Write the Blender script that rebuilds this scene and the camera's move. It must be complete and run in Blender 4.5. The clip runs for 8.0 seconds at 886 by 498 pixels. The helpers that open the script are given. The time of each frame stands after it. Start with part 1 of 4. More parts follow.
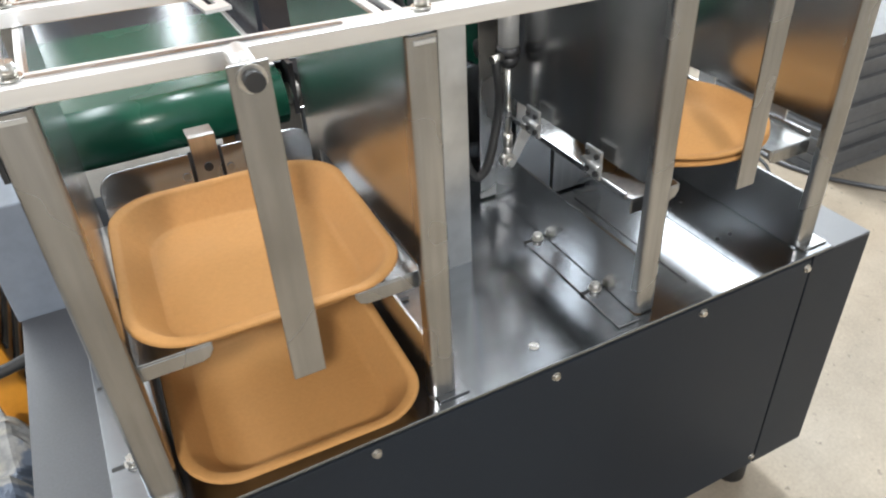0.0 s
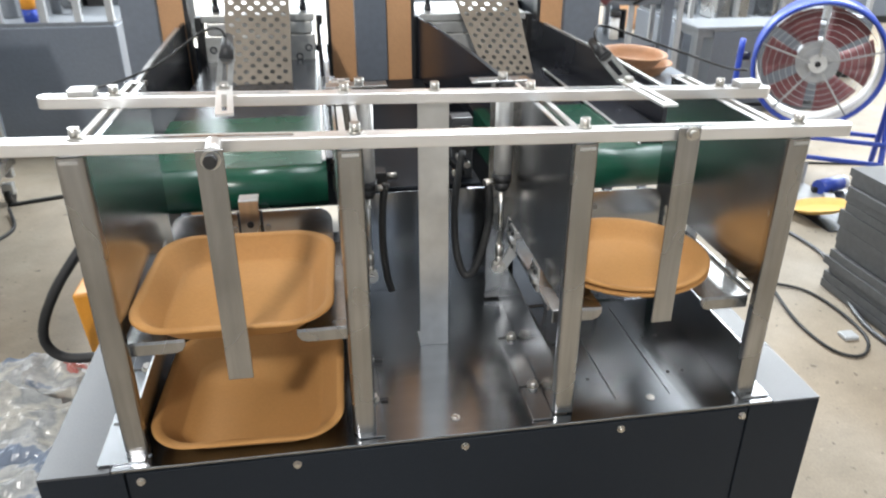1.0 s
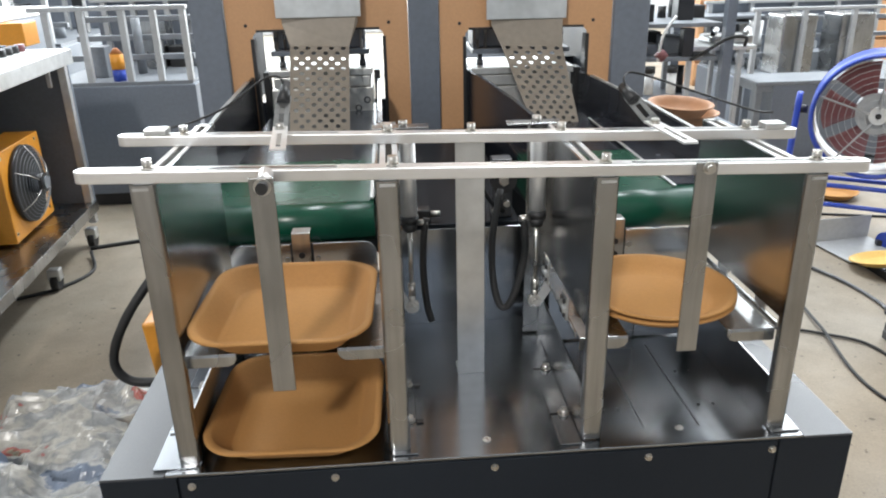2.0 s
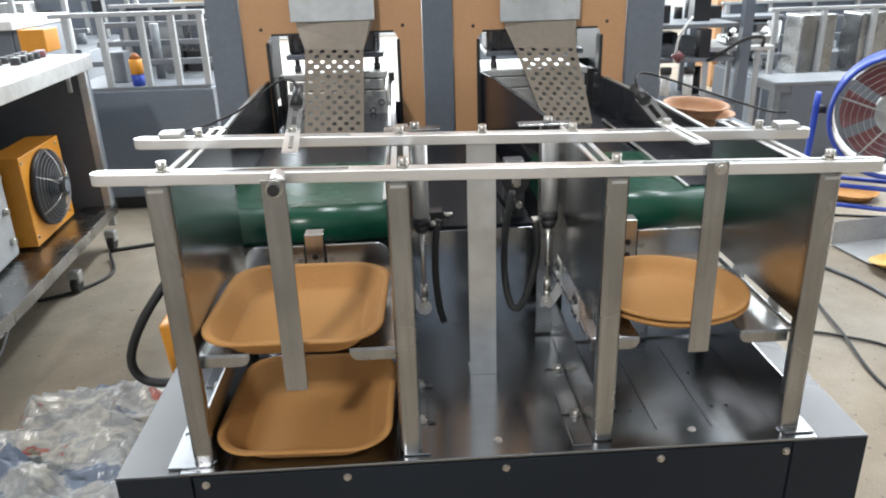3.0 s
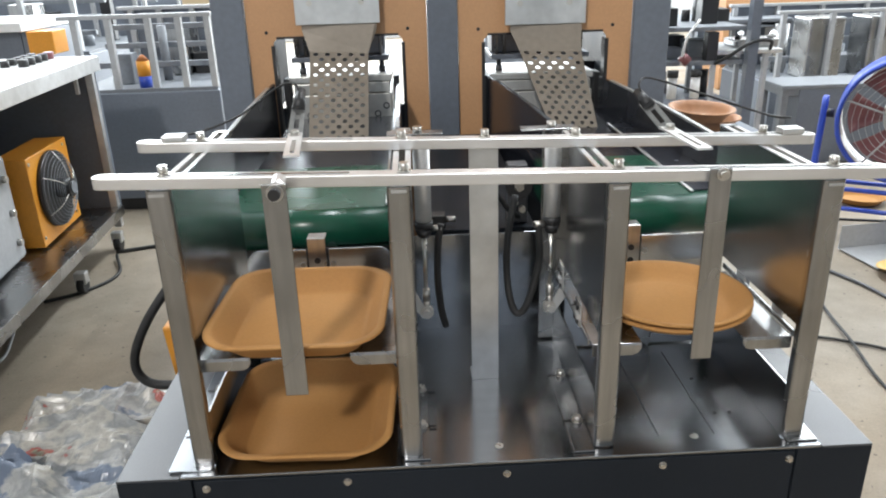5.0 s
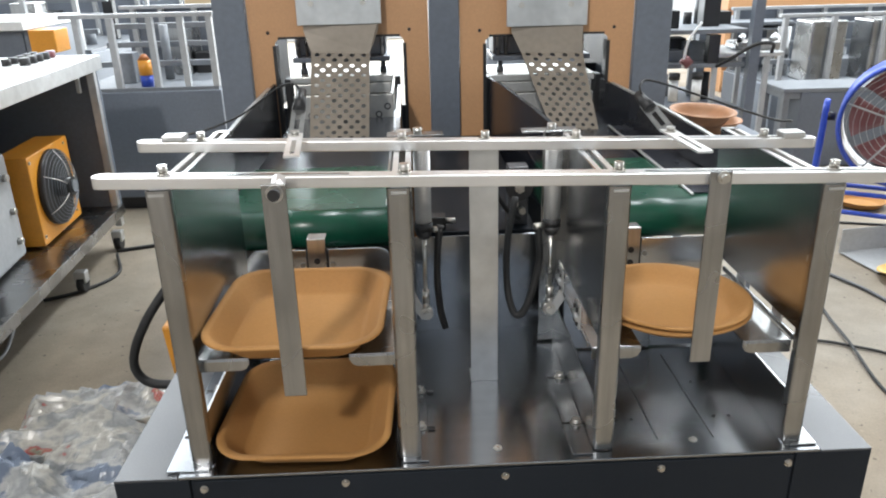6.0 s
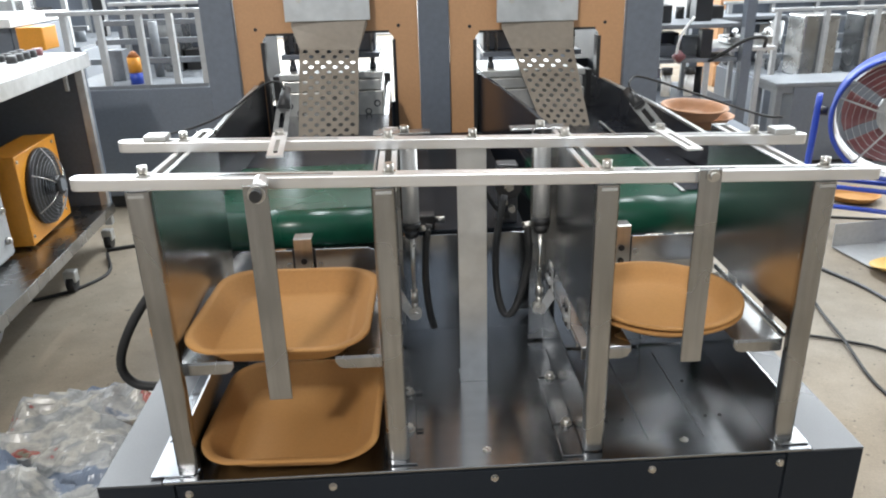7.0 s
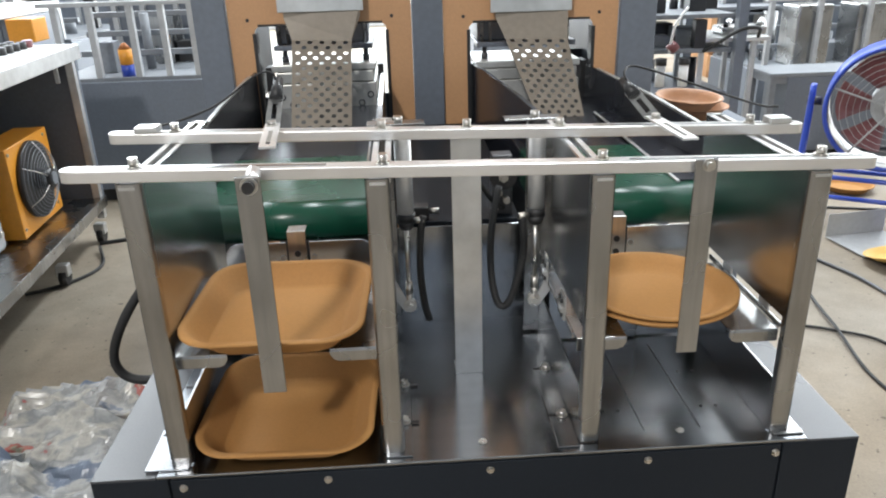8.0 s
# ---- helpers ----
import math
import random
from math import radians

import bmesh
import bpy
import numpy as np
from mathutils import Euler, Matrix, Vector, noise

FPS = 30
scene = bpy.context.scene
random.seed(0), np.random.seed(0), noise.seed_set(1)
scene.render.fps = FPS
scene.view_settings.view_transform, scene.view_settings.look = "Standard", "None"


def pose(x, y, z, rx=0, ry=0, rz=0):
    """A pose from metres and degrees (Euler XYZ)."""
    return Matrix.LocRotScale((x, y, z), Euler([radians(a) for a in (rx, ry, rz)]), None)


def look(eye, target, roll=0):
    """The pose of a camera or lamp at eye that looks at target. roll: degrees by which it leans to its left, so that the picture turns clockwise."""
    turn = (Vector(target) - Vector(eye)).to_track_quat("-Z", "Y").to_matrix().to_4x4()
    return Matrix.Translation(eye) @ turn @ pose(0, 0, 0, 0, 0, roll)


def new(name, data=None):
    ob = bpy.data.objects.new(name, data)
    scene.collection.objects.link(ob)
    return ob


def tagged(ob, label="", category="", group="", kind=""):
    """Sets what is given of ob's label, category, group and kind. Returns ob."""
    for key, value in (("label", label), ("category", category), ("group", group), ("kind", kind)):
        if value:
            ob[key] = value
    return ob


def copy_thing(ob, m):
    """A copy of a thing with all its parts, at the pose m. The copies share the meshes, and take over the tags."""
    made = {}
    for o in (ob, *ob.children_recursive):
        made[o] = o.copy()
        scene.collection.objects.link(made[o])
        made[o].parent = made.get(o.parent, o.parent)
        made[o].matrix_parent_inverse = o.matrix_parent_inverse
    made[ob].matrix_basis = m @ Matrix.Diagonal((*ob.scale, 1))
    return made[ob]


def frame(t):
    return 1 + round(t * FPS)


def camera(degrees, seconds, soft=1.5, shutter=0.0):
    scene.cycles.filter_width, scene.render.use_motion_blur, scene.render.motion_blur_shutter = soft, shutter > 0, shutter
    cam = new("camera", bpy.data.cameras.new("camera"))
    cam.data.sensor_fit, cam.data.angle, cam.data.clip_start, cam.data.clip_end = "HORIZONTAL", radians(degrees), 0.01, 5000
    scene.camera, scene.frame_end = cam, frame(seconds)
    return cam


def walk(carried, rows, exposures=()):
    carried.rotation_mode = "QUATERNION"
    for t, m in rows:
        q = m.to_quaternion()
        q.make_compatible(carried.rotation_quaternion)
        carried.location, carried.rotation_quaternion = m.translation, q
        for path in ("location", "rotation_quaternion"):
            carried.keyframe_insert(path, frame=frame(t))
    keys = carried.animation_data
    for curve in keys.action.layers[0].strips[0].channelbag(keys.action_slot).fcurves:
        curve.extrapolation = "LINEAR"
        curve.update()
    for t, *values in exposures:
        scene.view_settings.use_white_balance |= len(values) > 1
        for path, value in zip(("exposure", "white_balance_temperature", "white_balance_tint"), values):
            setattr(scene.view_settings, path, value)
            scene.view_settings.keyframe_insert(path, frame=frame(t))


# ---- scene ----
cam = camera(62.0, 8.0, soft=2.0, shutter=0.3)
PATH = [
    (0, (0.023, -0.006, 0.989), (0.729, 1.468, -0.164), -3.1),
    (0.5, (0.119, -0.105, 1.018), (0.636, 1.499, -0.058), -0.3),
    (1, (0.209, -0.242, 1.048), (0.498, 1.529, 0.165), 0.1),
    (1.5, (0.232, -0.303, 1.043), (0.41, 1.539, 0.284), -0.6),
    (3, (0.243, -0.318, 1.041), (0.323, 1.541, 0.307), -1.8),
    (3.5, (0.246, -0.322, 1.041), (0.316, 1.538, 0.31), -1.9),
    (4, (0.247, -0.323, 1.042), (0.312, 1.538, 0.312), -1.9),
    (4.5, (0.249, -0.316, 1.043), (0.312, 1.545, 0.313), -1.9),
    (6, (0.251, -0.314, 1.044), (0.311, 1.548, 0.317), -1.4),
    (6.5, (0.256, -0.307, 1.044), (0.319, 1.554, 0.314), -1.5),
    (7, (0.261, -0.301, 1.044), (0.334, 1.556, 0.306), -1.6),
    (7.5, (0.262, -0.299, 1.043), (0.344, 1.554, 0.294), -1.6),
    (8, (0.261, -0.296, 1.041), (0.348, 1.552, 0.283), -1.7),
]
walk(cam, [(t, look(eye, target, roll)) for t, eye, target, roll in PATH],
     exposures=((0.0, 0.58), (0.7, 0.48), (1.1, 0.20), (1.6, 0.03), (3.0, -0.02), (8.0, -0.02)))

# ---- world and light ----
world = bpy.data.worlds.new("sky")
scene.world = world
world.use_nodes = True
_nt = world.node_tree
_sky = _nt.nodes.new("ShaderNodeTexSky")
_sky.sky_type, _sky.sun_disc = "NISHITA", False
_sky.sun_elevation, _sky.sun_rotation = radians(45), radians(20)
_bg = _nt.nodes["Background"]
_bg.inputs["Strength"].default_value = 0.12
_nt.links.new(_sky.outputs[0], _bg.inputs[0])


def window_light(name, eye, target, sx, sy, watts, colour=(0.92, 0.97, 1.0)):
    lamp = bpy.data.lights.new(name, "AREA")
    lamp.shape, lamp.size, lamp.size_y, lamp.energy, lamp.color = "RECTANGLE", sx, sy, watts, colour
    ob = new(name, lamp)
    ob.matrix_world = look(eye, target)
    return ob


BACK_Y, FRONT_Y, LEFT_X, RIGHT_X, CEIL = 11.0, -6.0, -7.0, 7.5, 5.2
window_light("daylight_back_window", (-1.0, BACK_Y - 0.12, 2.0), (-1.0, 0, 2.0), 9.0, 3.4, 1280, (0.88, 0.95, 1.0))
window_light("daylight_doorway", (RIGHT_X - 0.15, 7.0, 1.6), (0, 5.5, 1.4), 4.5, 3.2, 460, (0.88, 0.95, 1.0))
window_light("daylight_front_window", (0.0, FRONT_Y + 0.12, 2.9), (0, 2, 0.8), 9.0, 1.8, 35)
# three long overhead lights added; their ceiling openings are assumed, out of view
window_light("added_ceiling_light", (1.5, 5.2, CEIL - 0.08), (1.5, 5.2, 0), 0.7, 7.0, 560, (0.90, 0.96, 1.0))
window_light("added_ceiling_light", (-3.6, 6.0, CEIL - 0.08), (-3.6, 6.0, 0), 1.3, 6.5, 330, (0.90, 0.96, 1.0))
window_light("added_ceiling_light", (5.4, 6.0, CEIL - 0.08), (5.4, 6.0, 0), 1.3, 6.5, 330, (0.90, 0.96, 1.0))
window_light("front_skylight_lamp", (-1.55, -4.5, CEIL - 0.08), (0.2, 0.5, 0.55), 0.5, 0.5, 225, (1.0, 0.97, 0.93))


# ---- materials ----
def material(name, base, rough=0.5, metal=0.0, grain=0.1, grain_scale=60.0, stain=0.12, stain_scale=4.0,
             bump=0.0, bump_scale=None, stretch=(1, 1, 1), spec=0.5, coat=0.0, rough_var=0.1):
    """Base colour broken up at two scales, with uneven gloss and fine relief."""
    m = bpy.data.materials.new(name)
    m.use_nodes = True
    nt = m.node_tree
    n, l = nt.nodes, nt.links
    b = n["Principled BSDF"]
    co = n.new("ShaderNodeTexCoord")
    mp = n.new("ShaderNodeMapping")
    mp.inputs["Scale"].default_value = stretch
    geo = n.new("ShaderNodeNewGeometry")
    l.new(geo.outputs["Position"], mp.inputs["Vector"])
    fine = n.new("ShaderNodeTexNoise")
    fine.inputs["Scale"].default_value, fine.inputs["Detail"].default_value = grain_scale, 4
    l.new(mp.outputs[0], fine.inputs["Vector"])
    wide = n.new("ShaderNodeTexNoise")
    wide.inputs["Scale"].default_value, wide.inputs["Detail"].default_value = stain_scale, 3
    l.new(geo.outputs["Position"], wide.inputs["Vector"])
    info = n.new("ShaderNodeObjectInfo")

    def ranged(socket, amount):
        r = n.new("ShaderNodeMapRange")
        r.inputs["From Min"].default_value, r.inputs["From Max"].default_value = 0.0, 1.0
        r.inputs["To Min"].default_value, r.inputs["To Max"].default_value = max(0.0, 1 - 2 * amount), 1 + 2 * amount
        l.new(socket, r.inputs["Value"])
        return r.outputs[0]

    def times(a, c):
        k = n.new("ShaderNodeMath")
        k.operation = "MULTIPLY"
        l.new(a, k.inputs[0]), l.new(c, k.inputs[1])
        return k.outputs[0]

    f = times(ranged(fine.outputs["Fac"], grain), ranged(wide.outputs["Fac"], stain))
    each = n.new("ShaderNodeMapRange")
    each.inputs["To Min"].default_value, each.inputs["To Max"].default_value = 0.96, 1.04
    l.new(info.outputs["Random"], each.inputs["Value"])
    f = times(f, each.outputs[0])
    mul = n.new("ShaderNodeVectorMath")
    mul.operation = "SCALE"
    mul.inputs[0].default_value = base
    l.new(f, mul.inputs["Scale"])
    l.new(mul.outputs[0], b.inputs["Base Color"])
    rr = n.new("ShaderNodeMapRange")
    rr.inputs["From Min"].default_value, rr.inputs["From Max"].default_value = 0.0, 1.0
    rr.inputs["To Min"].default_value = max(0.02, rough * (1 - rough_var * 4))
    rr.inputs["To Max"].default_value = min(1.0, rough * (1 + rough_var * 4))
    l.new(wide.outputs["Fac"], rr.inputs["Value"])
    l.new(rr.outputs[0], b.inputs["Roughness"])
    b.inputs["Metallic"].default_value = metal
    b.inputs["Specular IOR Level"].default_value = spec
    b.inputs["Coat Weight"].default_value = coat
    if bump:
        bn = n.new("ShaderNodeTexNoise")
        bn.inputs["Scale"].default_value, bn.inputs["Detail"].default_value = bump_scale or grain_scale, 5
        l.new(mp.outputs[0], bn.inputs["Vector"])
        bp = n.new("ShaderNodeBump")
        bp.inputs["Strength"].default_value, bp.inputs["Distance"].default_value = bump, 0.002
        l.new(bn.outputs["Fac"], bp.inputs["Height"])
        l.new(bp.outputs[0], b.inputs["Normal"])
    return m


STEEL = material("brushed_stainless", (0.38, 0.382, 0.38), 0.27, 1.0, 0.13, 150, 0.26, 7, 0.06, 260, (1, 1, 0.05))
STEEL_TOP = material("polished_stainless_plate", (0.33, 0.345, 0.365), 0.20, 1.0, 0.06, 90, 0.14, 4, 0.03, 180, (0.06, 1, 1), rough_var=0.05)
STEEL_WALL = material("mirror_stainless_sheet", (0.47, 0.48, 0.49), 0.25, 1.0, 0.06, 60, 0.10, 3, 0.02, 200, (1, 0.06, 1), rough_var=0.03)
ALU = material("milled_aluminium", (0.81, 0.80, 0.785), 0.36, 0.85, 0.05, 120, 0.06, 8, 0.05, 260, (0.05, 1, 1))
GALV = material("galvanised_sheet", (0.62, 0.63, 0.63), 0.38, 0.9, 0.10, 40, 0.12, 9, 0.04, 200)
CHUTE = material("dull_perforated_steel", (0.265, 0.228, 0.185), 0.55, 0.2, 0.08, 80, 0.10, 10, 0.04, 200)
BARREL = material("satin_aluminium_tube", (0.72, 0.71, 0.69), 0.45, 0.6, 0.05, 120, 0.06, 8)
DARK_STEEL = material("dark_polished_sheet", (0.30, 0.31, 0.32), 0.20, 1.0, 0.06, 90, 0.2, 6)
WORN = material("worn_dark_steel", (0.060, 0.063, 0.070), 0.30, 0.0, 0.14, 420, 0.2, 6, 0.04, 500, spec=0.7)
BOLT = material("zinc_bolt", (0.62, 0.60, 0.56), 0.3, 1.0, 0.1, 200, 0.1, 40)
DARK = material("charcoal_powder_coat", (0.017, 0.021, 0.027), 0.42, 0.0, 0.10, 500, 0.14, 3, 0.12, 900, spec=0.12)
# slate paint, lifted and blued to carry the haze over dark far panels
DARK_FAR = material("hazed_slate_paint", (0.150, 0.172, 0.208), 0.42, 0.0, 0.08, 80, 0.16, 2, 0.05, 300)
BLACK_GLOSS = material("black_gloss_sheet", (0.022, 0.025, 0.034), 0.24, 0.0, 0.1, 80, 0.15, 5, spec=0.55)
BLACK = material("black_plastic", (0.02, 0.02, 0.021), 0.45, 0.0, 0.1, 200, 0.1, 10)
RUBBER = material("black_rubber", (0.018, 0.018, 0.018), 0.6, 0.0, 0.15, 120, 0.2, 12)
BELT = material("green_pvc_belt", (0.007, 0.068, 0.039), 0.27, 0.0, 0.06, 90, 0.14, 6, 0.02, 400, spec=0.42, rough_var=0.05)
FIBRE = material("tan_moulded_fibre", (0.43, 0.217, 0.072), 0.72, 0.0, 0.05, 260, 0.07, 9, 0.10, 700, spec=0.3)
FIBRE_FAR = material("pressed_leaf_plate", (0.42, 0.215, 0.11), 0.6, 0.0, 0.10, 60, 0.15, 9, 0.1, 300)
YELLOW_PLATE = material("yellow_card_plate", (0.72, 0.46, 0.13), 0.55, 0.0, 0.06, 60, 0.10, 9)
ORANGE = material("ochre_orange_paint", (0.61, 0.340, 0.170), 0.45, 0.0, 0.05, 200, 0.08, 2.5, 0.08, 700)
ORANGE_BRIGHT = material("bright_orange_paint", (0.72, 0.30, 0.03), 0.4, 0.0, 0.06, 100, 0.12, 5)
WHITE = material("white_laminate", (0.78, 0.78, 0.77), 0.35, 0.0, 0.04, 60, 0.06, 3)
WHITE_PLASTIC = material("white_plastic", (0.75, 0.75, 0.74), 0.4)
PALE_METAL = material("pale_machined_steel", (0.60, 0.60, 0.58), 0.4, 0.55, 0.06, 90, 0.12, 12, 0.05, 200)
PLASTER = material("grey_plaster", (0.55, 0.55, 0.55), 0.85, 0.0, 0.06, 20, 0.12, 0.8, 0.1, 60)
BLUE = material("blue_enamel", (0.03, 0.07, 0.42), 0.35, 0.0, 0.08, 60, 0.10, 6)
BOARD = material("grey_board", (0.085, 0.087, 0.09), 0.6, 0.0, 0.15, 60, 0.2, 8)
# mid grey with the haze over the far frames mixed into its colour
HAZE = material("hazy_mid_grey", (0.19, 0.205, 0.225), 0.5, 0.0, 0.1, 50, 0.15, 5)
RED = material("red_fan_blade", (0.19, 0.065, 0.07), 0.4, 0.0, 0.1, 40, 0.15, 6)
GREY = material("grey_enamel", (0.42, 0.43, 0.44), 0.45, 0.0, 0.08, 60, 0.12, 6)
BROWN = material("brown_label", (0.35, 0.12, 0.03), 0.5)


def concrete_floor():
    """Dusty grey-beige concrete: broad stains, trowel clouds, fine grit and scattered dark specks."""
    m = bpy.data.materials.new("dusty_concrete")
    m.use_nodes = True
    nt = m.node_tree
    n, l = nt.nodes, nt.links
    b = n["Principled BSDF"]
    geo = n.new("ShaderNodeNewGeometry")

    def field(scale, detail, rough=0.6):
        t = n.new("ShaderNodeTexNoise")
        t.inputs["Scale"].default_value, t.inputs["Detail"].default_value, t.inputs["Roughness"].default_value = scale, detail, rough
        l.new(geo.outputs["Position"], t.inputs["Vector"])
        return t.outputs["Fac"]

    def curve(sock, a, c, lo, hi):
        r = n.new("ShaderNodeMapRange")
        for k, v in (("From Min", a), ("From Max", c), ("To Min", lo), ("To Max", hi)):
            r.inputs[k].default_value = v
        l.new(sock, r.inputs["Value"])
        return r.outputs[0]

    def mul(a, c):
        k = n.new("ShaderNodeMath")
        k.operation = "MULTIPLY"
        l.new(a, k.inputs[0]), l.new(c, k.inputs[1])
        return k.outputs[0]
    f = mul(curve(field(1.3, 5), 0.3, 0.7, 0.80, 1.16), curve(field(9, 6, 0.7), 0.3, 0.7, 0.86, 1.12))
    f = mul(f, curve(field(170, 3), 0.25, 0.75, 0.88, 1.12))
    f = mul(f, curve(field(46, 2), 0.27, 0.34, 0.45, 1.0))
    f = mul(f, curve(field(24, 2), 0.70, 0.74, 1.0, 1.22))
    tint = n.new("ShaderNodeMix")
    tint.data_type = "RGBA"
    tint.inputs["A"].default_value, tint.inputs["B"].default_value = (0.265, 0.231, 0.184, 1), (0.278, 0.222, 0.158, 1)
    l.new(curve(field(0.8, 3), 0.35, 0.65, 0.0, 1.0), tint.inputs["Factor"])
    sc = n.new("ShaderNodeVectorMath")
    sc.operation = "SCALE"
    l.new(tint.outputs["Result"], sc.inputs[0]), l.new(f, sc.inputs["Scale"])
    l.new(sc.outputs[0], b.inputs["Base Color"])
    l.new(curve(field(3, 4), 0.3, 0.7, 0.5, 0.85), b.inputs["Roughness"])
    bp = n.new("ShaderNodeBump")
    bp.inputs["Strength"].default_value, bp.inputs["Distance"].default_value = 0.25, 0.003
    l.new(field(60, 6, 0.7), bp.inputs["Height"]), l.new(bp.outputs[0], b.inputs["Normal"])
    return m


CONCRETE = concrete_floor()


# ---- mesh helpers ----
def box(bm, x0, x1, y0, y1, z0, z1, bevel=0.0):
    r = bmesh.ops.create_cube(bm, size=1.0)
    vs = r["verts"]
    for v in vs:
        v.co = Vector((x0 + (v.co.x + 0.5) * (x1 - x0), y0 + (v.co.y + 0.5) * (y1 - y0), z0 + (v.co.z + 0.5) * (z1 - z0)))
    if bevel:
        es = list({e for v in vs for e in v.link_edges})
        bmesh.ops.bevel(bm, geom=es, offset=bevel, segments=2, affect="EDGES", profile=0.5)
    return bm


def cyl(bm, p0, p1, r, seg=20, r2=None, bevel=0.0):
    p0, p1 = Vector(p0), Vector(p1)
    d = p1 - p0
    m = Matrix.Translation((p0 + p1) / 2) @ d.to_track_quat("Z", "Y").to_matrix().to_4x4()
    got = bmesh.ops.create_cone(bm, cap_ends=True, segments=seg, radius1=r, radius2=r if r2 is None else r2, depth=d.length, matrix=m)
    for v in got["verts"]:
        for f in v.link_faces:
            f.smooth = len(f.verts) == 4
    return bm


def slab(bm, pts, axis, a0, a1):
    """A flat outline pts pushed along an axis from a0 to a1."""
    def at(p, a):
        return {"x": (a, p[0], p[1]), "y": (p[0], a, p[1]), "z": (p[0], p[1], a)}[axis]
    lo = [bm.verts.new(at(p, a0)) for p in pts]
    hi = [bm.verts.new(at(p, a1)) for p in pts]
    bm.faces.new(lo[::-1]), bm.faces.new(hi)
    for i in range(len(pts)):
        j = (i + 1) % len(pts)
        bm.faces.new((lo[i], lo[j], hi[j], hi[i]))
    bmesh.ops.recalc_face_normals(bm, faces=bm.faces)
    return bm


def rounded(x0, x1, y0, y1, r, seg=5):
    pts = []
    for cx, cy, a in ((x1 - r, y1 - r, 0), (x0 + r, y1 - r, 90), (x0 + r, y0 + r, 180), (x1 - r, y0 + r, 270)):
        for i in range(seg + 1):
            t = radians(a + 90 * i / seg)
            pts.append((cx + r * math.cos(t), cy + r * math.sin(t)))
    return pts


def smooth_path(pts, n=8):
    """Catmull-Rom points through the given ones."""
    p = [Vector(q) for q in pts]
    p = [2 * p[0] - p[1]] + p + [2 * p[-1] - p[-2]]
    out = []
    for i in range(1, len(p) - 2):
        a, b, c, d = p[i - 1:i + 3]
        for k in range(n):
            t = k / n
            out.append(0.5 * (2 * b + (c - a) * t + (2 * a - 5 * b + 4 * c - d) * t * t + (3 * b - a - 3 * c + d) * t ** 3))
    out.append(p[-2])
    return out


def tube(bm, pts, r, seg=8, n=8):
    path = smooth_path(pts, n)
    rings, up = [], Vector((0.13, 0.21, 0.97)).normalized()
    for i, q in enumerate(path):
        d = (path[min(i + 1, len(path) - 1)] - path[max(i - 1, 0)]).normalized()
        a = d.cross(up)
        a = a.normalized() if a.length > 1e-4 else d.orthogonal().normalized()
        b = d.cross(a)
        rings.append([bm.verts.new(q + r * (math.cos(2 * math.pi * k / seg) * a + math.sin(2 * math.pi * k / seg) * b)) for k in range(seg)])
    for s, t in zip(rings, rings[1:]):
        for k in range(seg):
            f = bm.faces.new((s[k], s[(k + 1) % seg], t[(k + 1) % seg], t[k]))
            f.smooth = True
    bm.faces.new(rings[0][::-1]), bm.faces.new(rings[-1])
    bmesh.ops.recalc_face_normals(bm, faces=bm.faces)
    return bm


def bent_sheet(bm, pts, t, r, z0, z1, seg=5):
    """A sheet of thickness t folded along the plan line pts with bend radius r, standing from z0 to z1."""
    p = [Vector((*q, 0)) for q in pts]
    line = [p[0]]
    for a, b, c in zip(p, p[1:], p[2:]):
        u, v = (a - b).normalized(), (c - b).normalized()
        for k in range(seg + 1):
            w = k / seg
            line.append((b + u * r).lerp(b, w).lerp(b.lerp(b + v * r, w), w))
    line.append(p[-1])
    one, two = [], []
    for i, q in enumerate(line):
        d = (line[min(i + 1, len(line) - 1)] - line[max(i - 1, 0)]).normalized()
        nrm = Vector((-d.y, d.x, 0)) * t / 2
        one.append((q + nrm).to_tuple()[:2]), two.append((q - nrm).to_tuple()[:2])
    return slab(bm, one + two[::-1], "z", z0, z1)


def mesh_of(name, bm, mat):
    me = bpy.data.meshes.new(name)
    bm.to_mesh(me)
    bm.free()
    me.materials.append(mat)
    return me


def part(name, bm, mat, parent, label=""):
    ob = new(name, mesh_of(name, bm, mat))
    ob.parent = parent
    return tagged(ob, label)


def thing(name, label, category, bm=None, mat=None, group="", kind="", at=(0, 0, 0)):
    ob = new(name, mesh_of(name, bm, mat) if bm else None)
    ob.location = at
    return tagged(ob, label, category, group, kind)


def B():
    return bmesh.new()


def softened(ob, width=0.0015, seg=2):
    m = ob.modifiers.new("edge", "BEVEL")
    m.width, m.segments, m.limit_method, m.angle_limit = width, seg, "ANGLE", radians(40)
    return ob


# ---- the hall ----
floor = thing("floor", "worn beige-grey concrete workshop floor", "floor", box(B(), LEFT_X, RIGHT_X, FRONT_Y, BACK_Y, -0.2, 0), CONCRETE, kind="structure")
bm = B()
for x0, x1 in ((LEFT_X, -4.25), (1.85, 4.75), (6.05, RIGHT_X)):
    box(bm, x0, x1, FRONT_Y, BACK_Y, CEIL, CEIL + 0.2)
